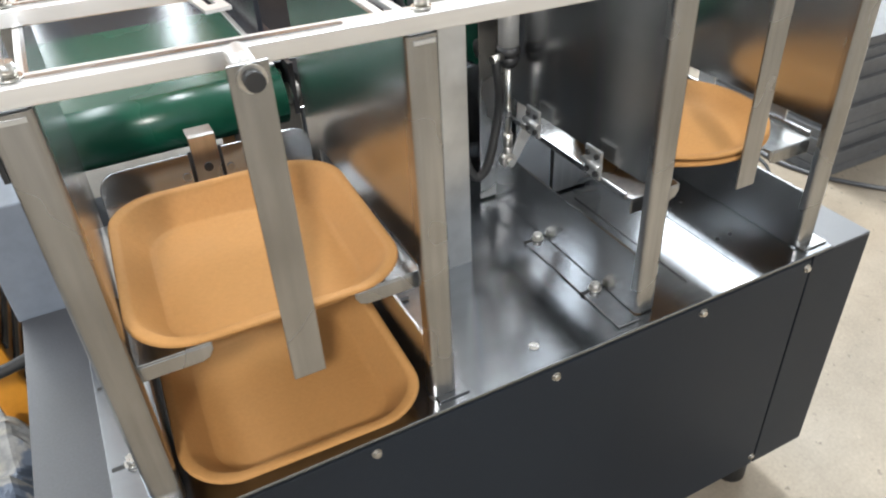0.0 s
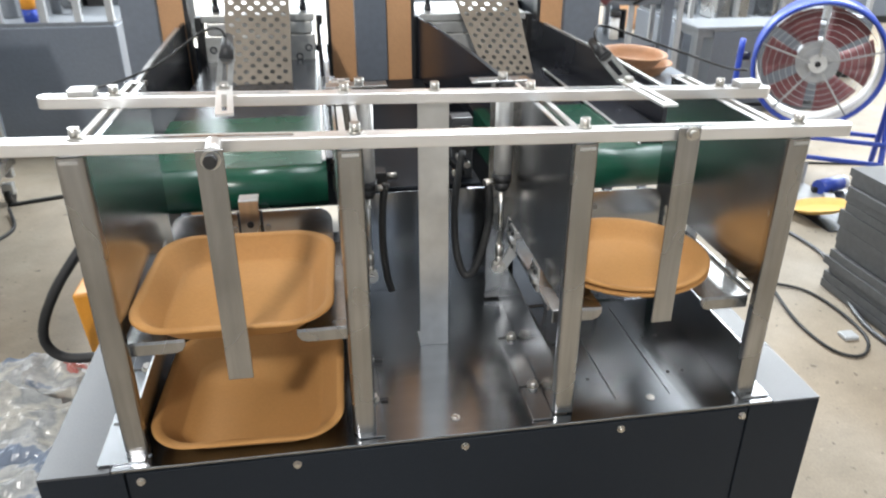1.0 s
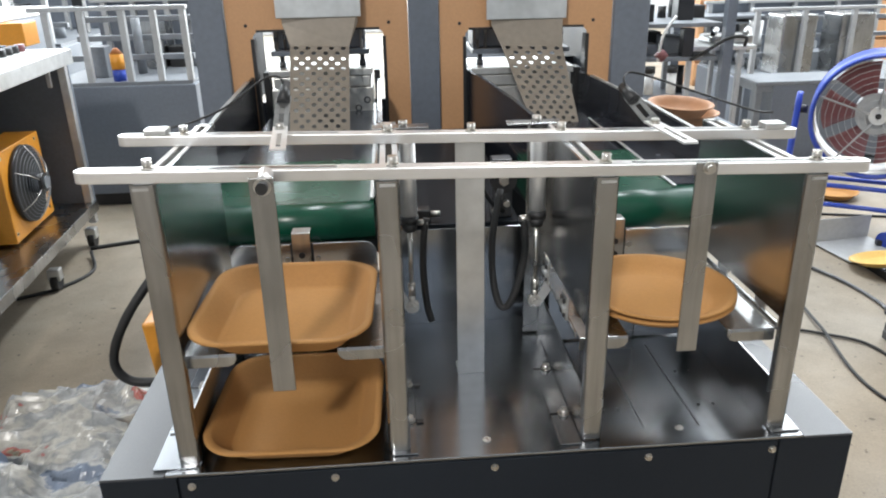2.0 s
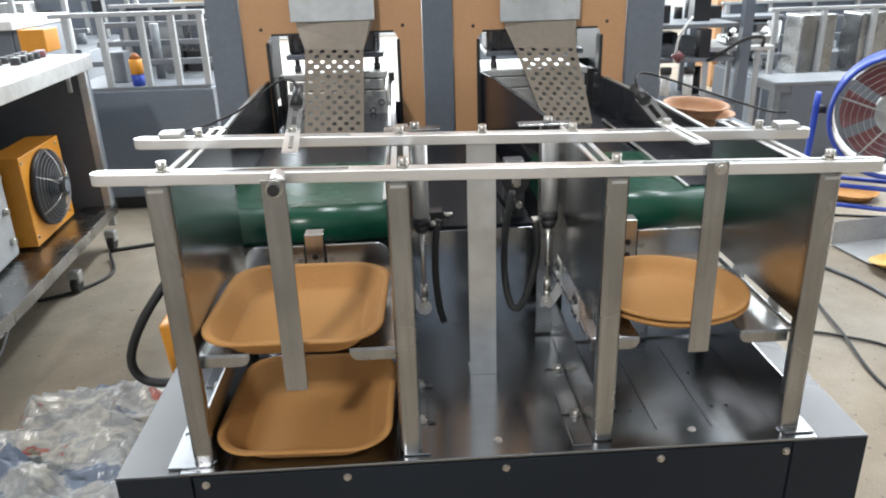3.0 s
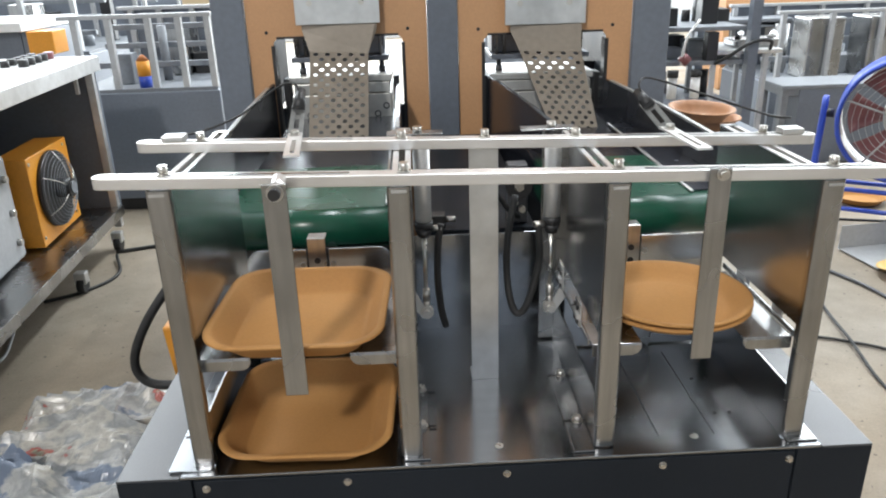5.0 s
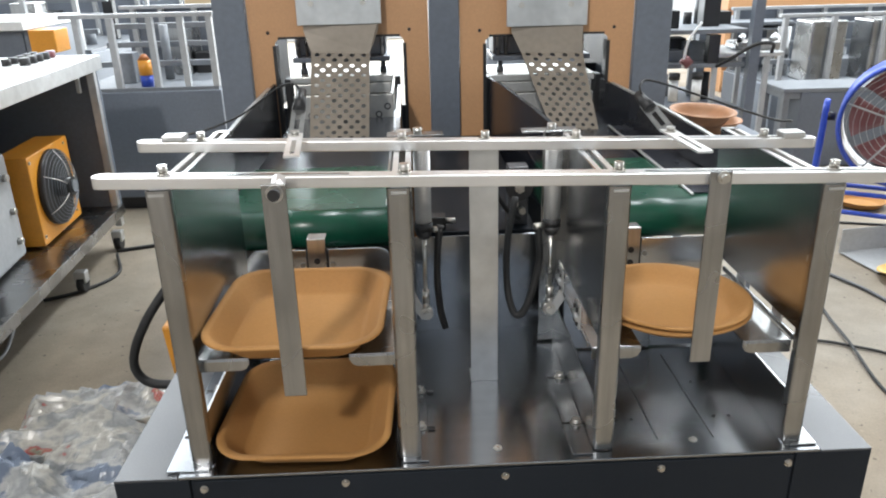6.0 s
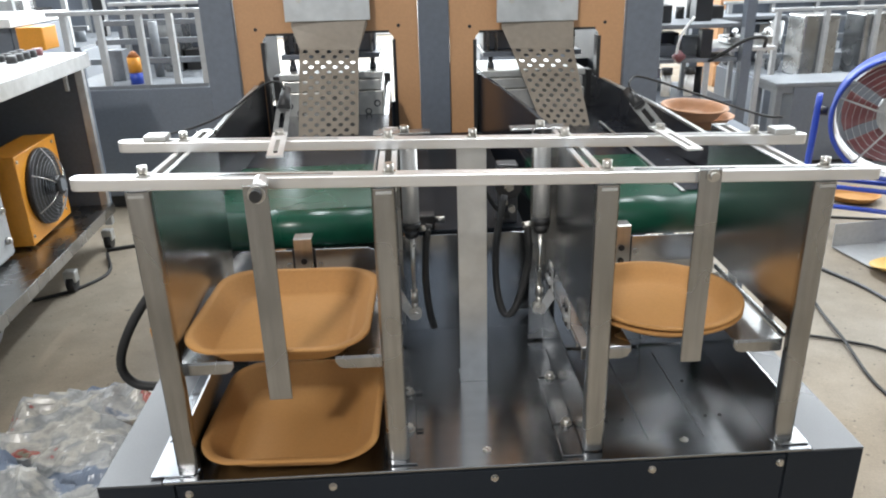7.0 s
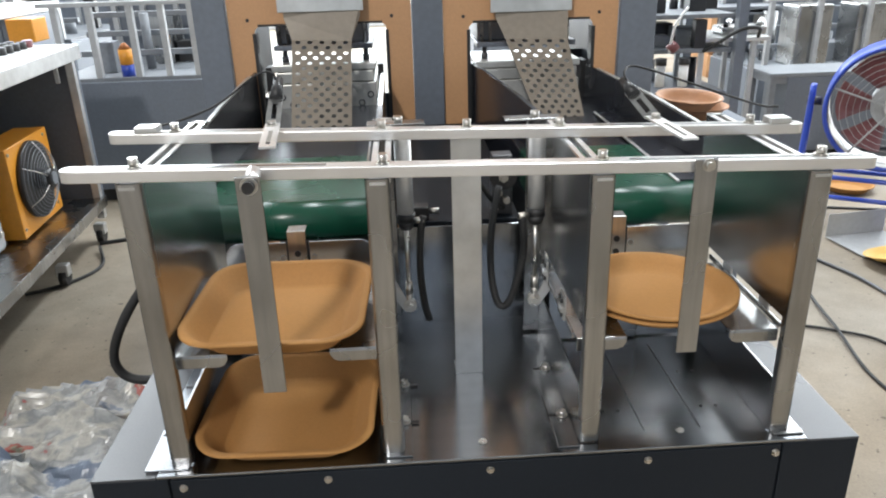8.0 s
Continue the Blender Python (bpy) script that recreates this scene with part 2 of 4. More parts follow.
# the bay over the machine has one more skylight towards the south wall
box(bm, -2.95, 1.15, FRONT_Y, -5.1, CEIL, CEIL + 0.2), box(bm, -2.95, 1.15, -3.9, BACK_Y, CEIL, CEIL + 0.2)
box(bm, -2.95, -2.3, -5.1, -3.9, CEIL, CEIL + 0.2), box(bm, -0.8, 1.15, -5.1, -3.9, CEIL, CEIL + 0.2)
# unseen covers added over the openings keep sky light off the front floor
box(bm, LEFT_X, -4.2, FRONT_Y, 0.25, CEIL + 0.201, CEIL + 0.3), box(bm, 1.1, RIGHT_X, FRONT_Y, 0.25, CEIL + 0.201, CEIL + 0.3), box(bm, LEFT_X, RIGHT_X, 9.35, BACK_Y, CEIL + 0.201, CEIL + 0.3)
thing("ceiling", "unseen grey painted ceiling with added skylight openings", "ceiling", bm, PLASTER, kind="structure")
bm = B()
box(bm, LEFT_X, RIGHT_X, BACK_Y, BACK_Y + 0.25, 0, 0.25), box(bm, LEFT_X, RIGHT_X, BACK_Y, BACK_Y + 0.25, 3.8, CEIL)
box(bm, LEFT_X, -5.6, BACK_Y, BACK_Y + 0.25, 0.25, 3.8), box(bm, 3.6, RIGHT_X, BACK_Y, BACK_Y + 0.25, 0.25, 3.8)
thing("wall_north", "pale grey plastered wall with a long window", "wall", bm, PLASTER, kind="structure")
bm = B()
box(bm, LEFT_X, RIGHT_X, FRONT_Y - 0.25, FRONT_Y, 0, 1.9), box(bm, LEFT_X, RIGHT_X, FRONT_Y - 0.25, FRONT_Y, 3.9, CEIL)
box(bm, LEFT_X, -4.6, FRONT_Y - 0.25, FRONT_Y, 1.9, 3.9), box(bm, 4.6, RIGHT_X, FRONT_Y - 0.25, FRONT_Y, 1.9, 3.9)
thing("wall_south", "pale grey plastered wall with a long window", "wall", bm, PLASTER, kind="structure")
thing("wall_west", "pale grey plastered wall", "wall", box(B(), LEFT_X - 0.25, LEFT_X, FRONT_Y, BACK_Y, 0, CEIL), PLASTER, kind="structure")
bm = B()
box(bm, RIGHT_X, RIGHT_X + 0.25, FRONT_Y, 4.7, 0, CEIL), box(bm, RIGHT_X, RIGHT_X + 0.25, 9.3, BACK_Y, 0, CEIL)
box(bm, RIGHT_X, RIGHT_X + 0.25, 4.7, 9.3, 3.3, CEIL)
thing("wall_east", "pale grey plastered wall with a wide doorway", "wall", bm, PLASTER, kind="structure")

# ---- stacking machine ----
T = 0.475          # height of the table plate


def rail_z(x):
    """Underside height of the slightly leaning top rails."""
    return 0.8295 - 0.0215 * (x + 0.09) / 0.86


stacker = thing("stacking_machine", "stainless plate stacking machine on a charcoal steel cabinet", "machine")
cab = part("base_cabinet", box(B(), -0.126, 0.797, 0.425, 1.02, 0.10, T - 0.004, 0.002), DARK, stacker, "charcoal powder-coated steel cabinet")
part("front_panel", box(B(), -0.034, 0.700, 0.4205, 0.4245, 0.105, T - 0.006, 0.001), DARK, cab)
part("corner_panel", box(B(), -0.126, -0.037, 0.4205, 0.4245, 0.105, T - 0.004, 0.001), DARK, cab)
part("corner_panel", box(B(), 0.703, 0.797, 0.4205, 0.4245, 0.105, T - 0.004, 0.001), DARK, cab)
for x in (-0.06, 0.74):
    for y in (0.48, 0.95):
        part("foot", cyl(B(), (x, y, 0), (x, y, 0.1), 0.025), RUBBER, cab, "black rubber foot")


def hex_screw(parent, x, y, z, axis="y", r=0.0036, h=0.004, mat=BOLT):
    bm = B()
    d = Vector({"y": (0, -1, 0), "z": (0, 0, 1), "x": (1, 0, 0)}[axis])
    p = Vector((x, y, z))
    cyl(bm, p, p + d * 0.0012, r * 1.35, 16)
    cyl(bm, p + d * 0.0012, p + d * h, r, 6)
    return part("screw", bm, mat, parent)


for x in (-0.02, 0.15, 0.344, 0.536, 0.694):
    hex_screw(cab, x, 0.4205, 0.458)
hex_screw(cab, 0.694, 0.4205, 0.125)

for x0, x1, y1 in ((-0.126, -0.0505, 0.770), (0.7335, 0.797, 1.02)):
    part("wing_plate", box(B(), x0, x1, 0.4205, y1, T - 0.0038, T - 0.001, 0.0008), WORN, cab, "worn grey steel edge plate")
housing = part("side_housing", box(B(), -0.130, -0.052, 0.7705, 1.0, T - 0.003, 0.613, 0.002), DARK_FAR, stacker, "slate painted side housing")
hex_screw(housing, -0.118, 0.7705, 0.600)
plate_top = part("table_plate", box(B(), -0.050, 0.733, 0.4215, 0.776, T - 0.004, T, 0.0008), STEEL_TOP, stacker, "polished stainless table plate")
hex_screw(plate_top, 0.338, 0.452, T, "z", 0.004, 0.002)
hex_screw(plate_top, 0.585, 0.452, T, "z", 0.004, 0.002)
for x in (0.02, 0.045, 0.175, 0.195, 0.50, 0.52, 0.63, 0.65):
    for y in (0.50, 0.585):
        part("hole", cyl(B(), (x, y, T), (x, y, T + 0.0004), 0.0025, 10), BLACK, plate_top)
for x in (0.541, 0.612):
    part("groove", box(B(), x - 0.0008, x + 0.0008, 0.455, 0.665, T, T + 0.0003), BLACK, plate_top)
back_panel = part("back_panel", box(B(), 0.225, 0.47, 0.776, 0.780, T - 0.004, 0.640, 0.0008), DARK_STEEL, stacker, "dark mirror-bright stainless back panel")

FRONT, REAR = 0.440, 0.725


def guide_wall(x, out, rear):
    """Bent sheet wall: upper and lower leaf with the flap's slot between, front flange, outward foot."""
    top = rail_z(x)
    bm = B()
    t = 0.0025
    y0 = FRONT + 0.008
    slab(bm, [(y0, T + 0.001), (REAR, T + 0.001), (REAR, top), (y0, top), (y0, 0.630), (REAR - 0.035, 0.630), (REAR - 0.035, 0.548), (y0, 0.548)],
         "x", x - t / 2, x + t / 2)
    w = part("guide_wall", bm, STEEL_WALL, stacker, "polished stainless side wall of a plate bay")
    edge = x + out * 0.0235
    bm = bent_sheet(B(), [(x, y0), (x, FRONT - 0.0015), (edge, FRONT - 0.0015), (edge, FRONT + 0.014)], 0.0026, 0.0055, T + 0.0026, top - 0.001)
    part("flange", bm, STEEL, w, "brushed steel front flange with rounded bends")
    part("weld_seam", box(B(), *sorted((x + out * 0.004, edge - out * 0.003)), FRONT - 0.0034, FRONT - 0.0028, top - 0.007, top - 0.004), GALV, w)
    part("rear_flange", box(B(), *sorted((x + rear * t / 2, x + rear * 0.024)), REAR - 0.003, REAR, T + 0.004, top, 0.0006), STEEL, w)
    return w


def foot_plate(wall, x0, x1, bolts, mat=STEEL_TOP):
    part("foot_plate", box(B(), x0, x1, FRONT - 0.010, REAR - 0.02, T + 0.0005, T + 0.0025, 0.0006), mat, wall)
    for bx, by in bolts:
        part("slot", box(B(), bx - 0.018, bx + 0.018, by - 0.0022, by + 0.0022, T + 0.0025, T + 0.0030), BLACK, wall)
        hex_screw(wall, bx, by, T + 0.003, "z", 0.0055, 0.007)


walls = []
for x, out, rear in ((-0.012, -1, -1), (0.2175, 1, 1), (0.456, 1, -1), (0.692, 1, 1)):
    walls.append(guide_wall(x, out, rear))
foot_plate(walls[0], -0.066, -0.014, [(-0.045, 0.50), (-0.045, 0.61)])
foot_plate(walls[1], 0.220, 0.252, [(0.243, 0.498), (0.243, 0.585)])
foot_plate(walls[2], 0.428, 0.454, [(0.445, 0.494), (0.445, 0.608)])
foot_plate(walls[3], 0.694, 0.732, [(0.722, 0.54), (0.722, 0.62)], STEEL)


# hinges and tilting flaps
def flap(x, inward, y0=0.455, y1=0.672, z=0.615):
    """Angle flap through the wall: flat tongue with a rounded front lip, on two hinges."""
    bm = B()
    w = 0.056
    xs = sorted((x - inward * 0.004, x + inward * w))
    slab(bm, [(xs[0], y0), (xs[1], y0), (xs[1], y1), (xs[0], y1)], "z", z - 0.0025, z)
    r = 0.010
    lip = [(xs[0], z - 0.0025), (xs[0], z - 0.017)]
    if inward > 0:
        lip += [(xs[1] - r, z - 0.017), (xs[1] - 0.4 * r, z - 0.0145), (xs[1], z - 0.008), (xs[1], z - 0.0025)]
    else:
        lip = [(xs[1], z - 0.0025), (xs[1], z - 0.017), (xs[0] + r, z - 0.017), (xs[0] + 0.4 * r, z - 0.0145), (xs[0], z - 0.008), (xs[0], z - 0.0025)]
    slab(bm, lip, "y", y0, y0 + 0.0025)
    f = softened(part("flap", bm, STEEL, stacker, "brushed stainless tilting support flap"), 0.0008)
    o = x - inward * 0.006
    part("flap_arm", box(B(), *sorted((o, o - inward * 0.003)), y0 + 0.005, y1 + 0.02, z - 0.002, z + 0.005, 0.0008), STEEL_WALL, f)
    for y in (y0 + 0.055, y1 - 0.035):
        bm = B()
        box(bm, *sorted((o - inward * 0.003, o - inward * 0.006)), y - 0.013, y + 0.013, z + 0.002, z + 0.034, 0.0008)
        h = part("hinge", bm, GALV, f, "small steel hinge")
        part("hinge_pin", cyl(B(), (o - inward * 0.007, y - 0.014, z + 0.017), (o - inward * 0.007, y + 0.014, z + 0.017), 0.0035, 12), GALV, h)
        for dy in (-0.007, 0.007):
            for dz in (0.008, 0.027):
                cx = o - inward * 0.006
                part("screw", cyl(B(), (cx, y + dy, z + dz), (cx - inward * 0.0025, y + dy, z + dz), 0.003, 10), BLACK, h)
    return f


flap(-0.012, 1), flap(0.2175, -1), flap(0.456, 1, 0.46, 0.66, 0.608), flap(0.692, -1, 0.46, 0.66, 0.608)


# top rails
def slotted_rail(name, x0, x1, y, w, h, label):
    """Square bar with rounded ends and long milled slots on its top."""
    bm = B()
    z0 = rail_z(x0)
    outline = rounded(x0, x1, y - w / 2, y + w / 2, w * 0.48, 6)
    slab(bm, outline, "z", 0, h)
    for v in bm.verts:
        v.co.z += rail_z(v.co.x)
    ob = softened(part(name, bm, ALU, stacker, label), 0.001)
    for a, b in ((x0 + 0.008, x0 + 0.27), (x1 - 0.27, x1 - 0.008)):
        s = B()
        slab(s, rounded(a, b, y - 0.0032, y + 0.0032, 0.003, 4), "z", h + 0.0001, h + 0.0006)
        for v in s.verts:
            v.co.z += rail_z(v.co.x)
        part("slot", s, STEEL, ob)
    return ob


front_rail = slotted_rail("front_rail", -0.092, 0.766, 0.450, 0.021, 0.0128, "milled aluminium front rail with long slots")
rear_rail = slotted_rail("rear_rail", -0.100, 0.768, 0.612, 0.021, 0.0128, "milled aluminium rear rail with long slots")


def top_bolt(parent, x, y, dz=0.0):
    z = rail_z(x) + 0.0132 + dz
    bm = B()
    cyl(bm, (x, y, z), (x, y, z + 0.0015), 0.0075, 18)
    cyl(bm, (x, y, z + 0.0015), (x, y, z + 0.010), 0.0052, 18)
    return part("bolt", bm, BOLT, parent)


for x in (-0.018, 0.236, 0.468, 0.706):
    top_bolt(front_rail, x, 0.452)
for x in (-0.020, 0.232, 0.338, 0.455, 0.700):
    top_bolt(rear_rail, x, 0.612)


def cross_bar(x, y0=0.445, y1=0.735):
    z = rail_z(x) - 0.0005
    bm = B()
    for a, b in ((x - 0.011, x - 0.004), (x + 0.004, x + 0.011)):
        box(bm, a, b, y0, y1, z - 0.006, z, 0.0008)
    box(bm, x - 0.011, x + 0.011, y1 - 0.012, y1 + 0.002, z - 0.006, z, 0.0008)
    box(bm, x - 0.011, x + 0.011, y0 - 0.002, y0 + 0.012, z - 0.006, z, 0.0008)
    return part("cross_bar", bm, ALU, stacker, "slotted aluminium cross bar")


for x in (-0.022, 0.232, 0.468, 0.706):
    cross_bar(x)

# hanging stop straps
strap = part("stop_strap", box(B(), 0.0915, 0.1165, 0.4085, 0.4115, 0.590, 0.838, 0.0008), STEEL, stacker, "brushed stainless hanging stop strap")
part("standoff", cyl(B(), (0.105, 0.4115, 0.8285), (0.105, 0.440, 0.834), 0.0075, 20), ALU, strap)
part("washer", cyl(B(), (0.105, 0.4085, 0.8285), (0.105, 0.4068, 0.8285), 0.0088, 24), BOLT, strap)
part("socket_screw", cyl(B(), (0.105, 0.4068, 0.8285), (0.105, 0.400, 0.8285), 0.0062, 20), BLACK, strap, "black socket screw")
strap = part("stop_strap", box(B(), 0.562, 0.586, 0.4330, 0.4360, 0.598, 0.829, 0.0008), STEEL, stacker, "brushed stainless hanging stop strap")
part("washer", cyl(B(), (0.576, 0.4330, 0.8225), (0.576, 0.4312, 0.8225), 0.0070, 24), BOLT, strap)
part("socket_screw", cyl(B(), (0.576, 0.4312, 0.8225), (0.576, 0.4255, 0.8225), 0.0045, 16), BOLT, strap)

# centre post
post = part("centre_post", box(B(), 0.317, 0.3555, 0.611, 0.6135, T, rail_z(0.34) + 0.001, 0.0006), GALV, stacker, "pale galvanised sheet centre post")
part("post_foot", box(B(), 0.317, 0.3555, 0.6135, 0.645, T + 0.0003, T + 0.003, 0.0006), GALV, post)
part("post_side", box(B(), 0.3525, 0.3555, 0.6135, 0.640, T + 0.003, rail_z(0.34), 0.0006), GALV, post)


# air cylinders that tilt the flaps
def air_cylinder(x, side, y=0.665):
    body = part("air_cylinder", cyl(B(), (x, y, 0.703), (x, y, 0.8195), 0.0115, 28), BARREL, stacker, "silver pneumatic cylinder with black end cap")
    part("end_cap", cyl(cyl(B(), (x, y, 0.692), (x, y, 0.7035), 0.0130, 24), (x, y, 0.680), (x, y, 0.692), 0.0085, 24, 0.0130), BLACK, body, "black tapered end cap")
    part("end_cap", cyl(B(), (x, y, 0.8195), (x, y, 0.8275), 0.0125, 24), BLACK, body, "black end cap")
    part("mount_plate", box(B(), x - 0.045, x + 0.030, y - 0.012, y + 0.012, 0.8275, 0.8300, 0.0006), STEEL, body)
    part("mount_pin", cyl(B(), (x - 0.004, y, 0.830), (x - 0.004, y, 0.838), 0.006, 12), BOLT, body)
    part("piston_rod", cyl(B(), (x, y, 0.590), (x, y, 0.684), 0.0032, 16), BOLT, body, "chrome piston rod")
    bm = B()
    cyl(bm, (x, y, 0.580), (x, y, 0.598), 0.0058, 6)
    cyl(bm, (x, y, 0.566), (x, y, 0.582), 0.0048, 14)
    part("rod_nut", bm, BOLT, body)
    bm = B()
    cyl(bm, (x, y - 0.005, 0.562), (x, y + 0.005, 0.562), 0.0098, 22)
    part("rod_eye", bm, BOLT, body, "zinc rod-end eye")
    part("eye_bolt", cyl(B(), (x, y - 0.010, 0.562), (x, y - 0.005, 0.562), 0.0052, 6), BOLT, body)
    bm = B()
    slab(bm, [(x - side * 0.003, 0.556), (x + side * 0.007, 0.552), (x + side * 0.032, 0.590), (x + side * 0.032, 0.614), (x + side * 0.024, 0.612)], "y", y - 0.0025, y + 0.0005)
    part("lever", bm, GALV, body, "bright lever plate")
    part("fitting", cyl(B(), (x - side * 0.010, y - 0.004, 0.694), (x - side * 0.026, y - 0.008, 0.694), 0.0045, 12), BOLT, body, "brass-coloured air fitting")
    bm = B()
    tube(bm, [(x + 0.024, y - 0.006, 0.700), (x + 0.019, y - 0.010, 0.672), (x + 0.017, y - 0.012, 0.620), (x + 0.021, y - 0.012, 0.570), (x + 0.027, y - 0.010, 0.542)] if side < 0 else
         [(x - 0.020, y - 0.006, 0.694), (x - 0.018, y - 0.010, 0.64), (x - 0.036, y - 0.014, 0.572), (x - 0.052, y - 0.010, 0.560), (x - 0.062, y, 0.60), (x - 0.060, y + 0.02, 0.66), (x - 0.045, y + 0.05, 0.72)], 0.0052)
    part("air_hose", bm, RUBBER, body, "black air hose")
    return body


air_cylinder(0.437, 1), air_cylinder(0.256, -1)


# pushers behind the plate bays
def pusher(x0, x1, cx, y=0.690):
    r = 0.02
    pts = rounded(x0, x1, 0.52, 0.658, r, 6)
    bm = B()
    # outline with a notch at the bottom for the sliding box
    low = [(x0, 0.478), (cx - 0.042, 0.478), (cx - 0.042, 0.545), (cx + 0.042, 0.545), (cx + 0.042, 0.478), (x1, 0.478)]
    top = [p for p in pts if p[1] > 0.60]
    slab(bm, top + low, "y", y, y + 0.0025)
    p = softened(part("back_stop", bm, STEEL_WALL, stacker, "stainless back stop plate with rounded corners"), 0.0006)
    bm = B()
    box(bm, cx - 0.040, cx + 0.040, y - 0.004, y + 0.17, T + 0.003, 0.541, 0.0015)
    b = part("pusher_box", bm, STEEL, stacker, "brushed stainless pusher box")
    hex_screw(b, cx, y - 0.004, 0.515)
    k = part("stop_bracket", box(B(), cx - 0.013, cx + 0.013, y - 0.0045, y - 0.001, 0.610, 0.676, 0.0008), STEEL, p)
    part("bracket_top", box(B(), cx - 0.013, cx + 0.013, y - 0.001, y + 0.02, 0.6735, 0.676, 0.0008), STEEL, p)
    for dz in (0.622, 0.642):
        part("screw", cyl(B(), (cx, y - 0.0045, dz), (cx, y - 0.0065, dz), 0.0045, 14), BLACK, p)
    for dx in (-0.022, 0.022):
        part("rivet", cyl(B(), (cx + dx, y, 0.634), (cx + dx, y - 0.0015, 0.634), 0.004, 14), STEEL, p)
    # flat black patch on the plate stands in for the shaded gap around the bracket
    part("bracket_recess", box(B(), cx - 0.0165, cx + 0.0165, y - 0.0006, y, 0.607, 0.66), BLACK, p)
    return p


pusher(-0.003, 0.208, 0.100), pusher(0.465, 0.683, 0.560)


# sensors on slotted brackets
def sensor(foot, tip, tongue, cable):
    f, t = Vector(foot), Vector(tip)
    d = (t - f).normalized()
    side = d.cross(Vector((0, -1, 0))).normalized() * 0.009
    nrm = d.cross(side).normalized() * 0.001
    bm = B()
    for a, b in ((-1, -0.35), (0.35, 1)):
        vs = [f + side * a, f + side * b, t + side * b, t + side * a]
        lo, hi = [bm.verts.new(v - nrm) for v in vs], [bm.verts.new(v + nrm) for v in vs]
        bm.faces.new(lo[::-1]), bm.faces.new(hi)
        for i in range(4):
            bm.faces.new((lo[i], lo[(i + 1) % 4], hi[(i + 1) % 4], hi[i]))
    for u0, u1 in ((0.0, 0.12), (0.62, 1.0)):
        p, q = f.lerp(t, u0), f.lerp(t, u1)
        vs = [p - side * 0.35, p + side * 0.35, q + side * 0.35, q - side * 0.35]
        lo, hi = [bm.verts.new(v - nrm) for v in vs], [bm.verts.new(v + nrm) for v in vs]
        bm.faces.new(lo[::-1]), bm.faces.new(hi)
    bmesh.ops.recalc_face_normals(bm, faces=bm.faces)
    k = part("sensor_bracket", bm, STEEL, stacker, "slotted steel sensor bracket")
    out = Vector(tongue) - f
    wide = Vector((out.y, -out.x, 0)).normalized() * 0.009
    bm = B()
    for a, b in ((-1.0, -0.3), (0.3, 1.0)):
        slab(bm, [tuple((f + wide * a)[:2]), tuple((f + wide * b)[:2]), tuple((f + out + wide * b)[:2]), tuple((f + out + wide * a)[:2])], "z", f.z - 0.0025, f.z)
    for u0, u1 in ((0.0, 0.35), (0.9, 1.0)):
        slab(bm, [tuple((f + out * u + wide * a)[:2]) for u, a in ((u0, -0.3), (u0, 0.3), (u1, 0.3), (u1, -0.3))], "z", f.z - 0.0024, f.z - 0.0001)
    part("bracket_tongue", bm, ALU, k, "slotted bright steel tongue")
    hex_screw(k, f.x + out.x * 0.12, f.y + out.y * 0.12, f.z, "z", 0.0055, 0.006)
    part("sensor", cyl(B(), t - d * 0.012, t + d * 0.022, 0.0085, 16, 0.006), BLACK, k, "black photo sensor")
    part("sensor_cable", tube(B(), cable, 0.0015), RUBBER, k, "thin black sensor cable")
    return k


sensor((0.098, 0.617, 0.8455), (0.101, 0.655, 0.876), (0.110, 0.497, 0.8455), [(0.102, 0.664, 0.886), (0.094, 0.668, 0.899), (0.07, 0.680, 0.893), (0.02, 0.680, 0.860), (-0.02, 0.66, 0.846), (-0.045, 0.62, 0.846)])
sensor((0.570, 0.607, 0.838), (0.556, 0.655, 0.862), (0.576, 0.488, 0.836), [(0.553, 0.662, 0.870), (0.552, 0.672, 0.884), (0.575, 0.69, 0.886), (0.65, 0.67, 0.862), (0.715, 0.63, 0.842), (0.735, 0.612, 0.842)])
for x in (-0.052, 0.735):
    part("cable_clip", box(B(), x - 0.014, x + 0.014, 0.600, 0.622, rail_z(x) + 0.0132, rail_z(x) + 0.021, 0.0015), GALV, rear_rail)


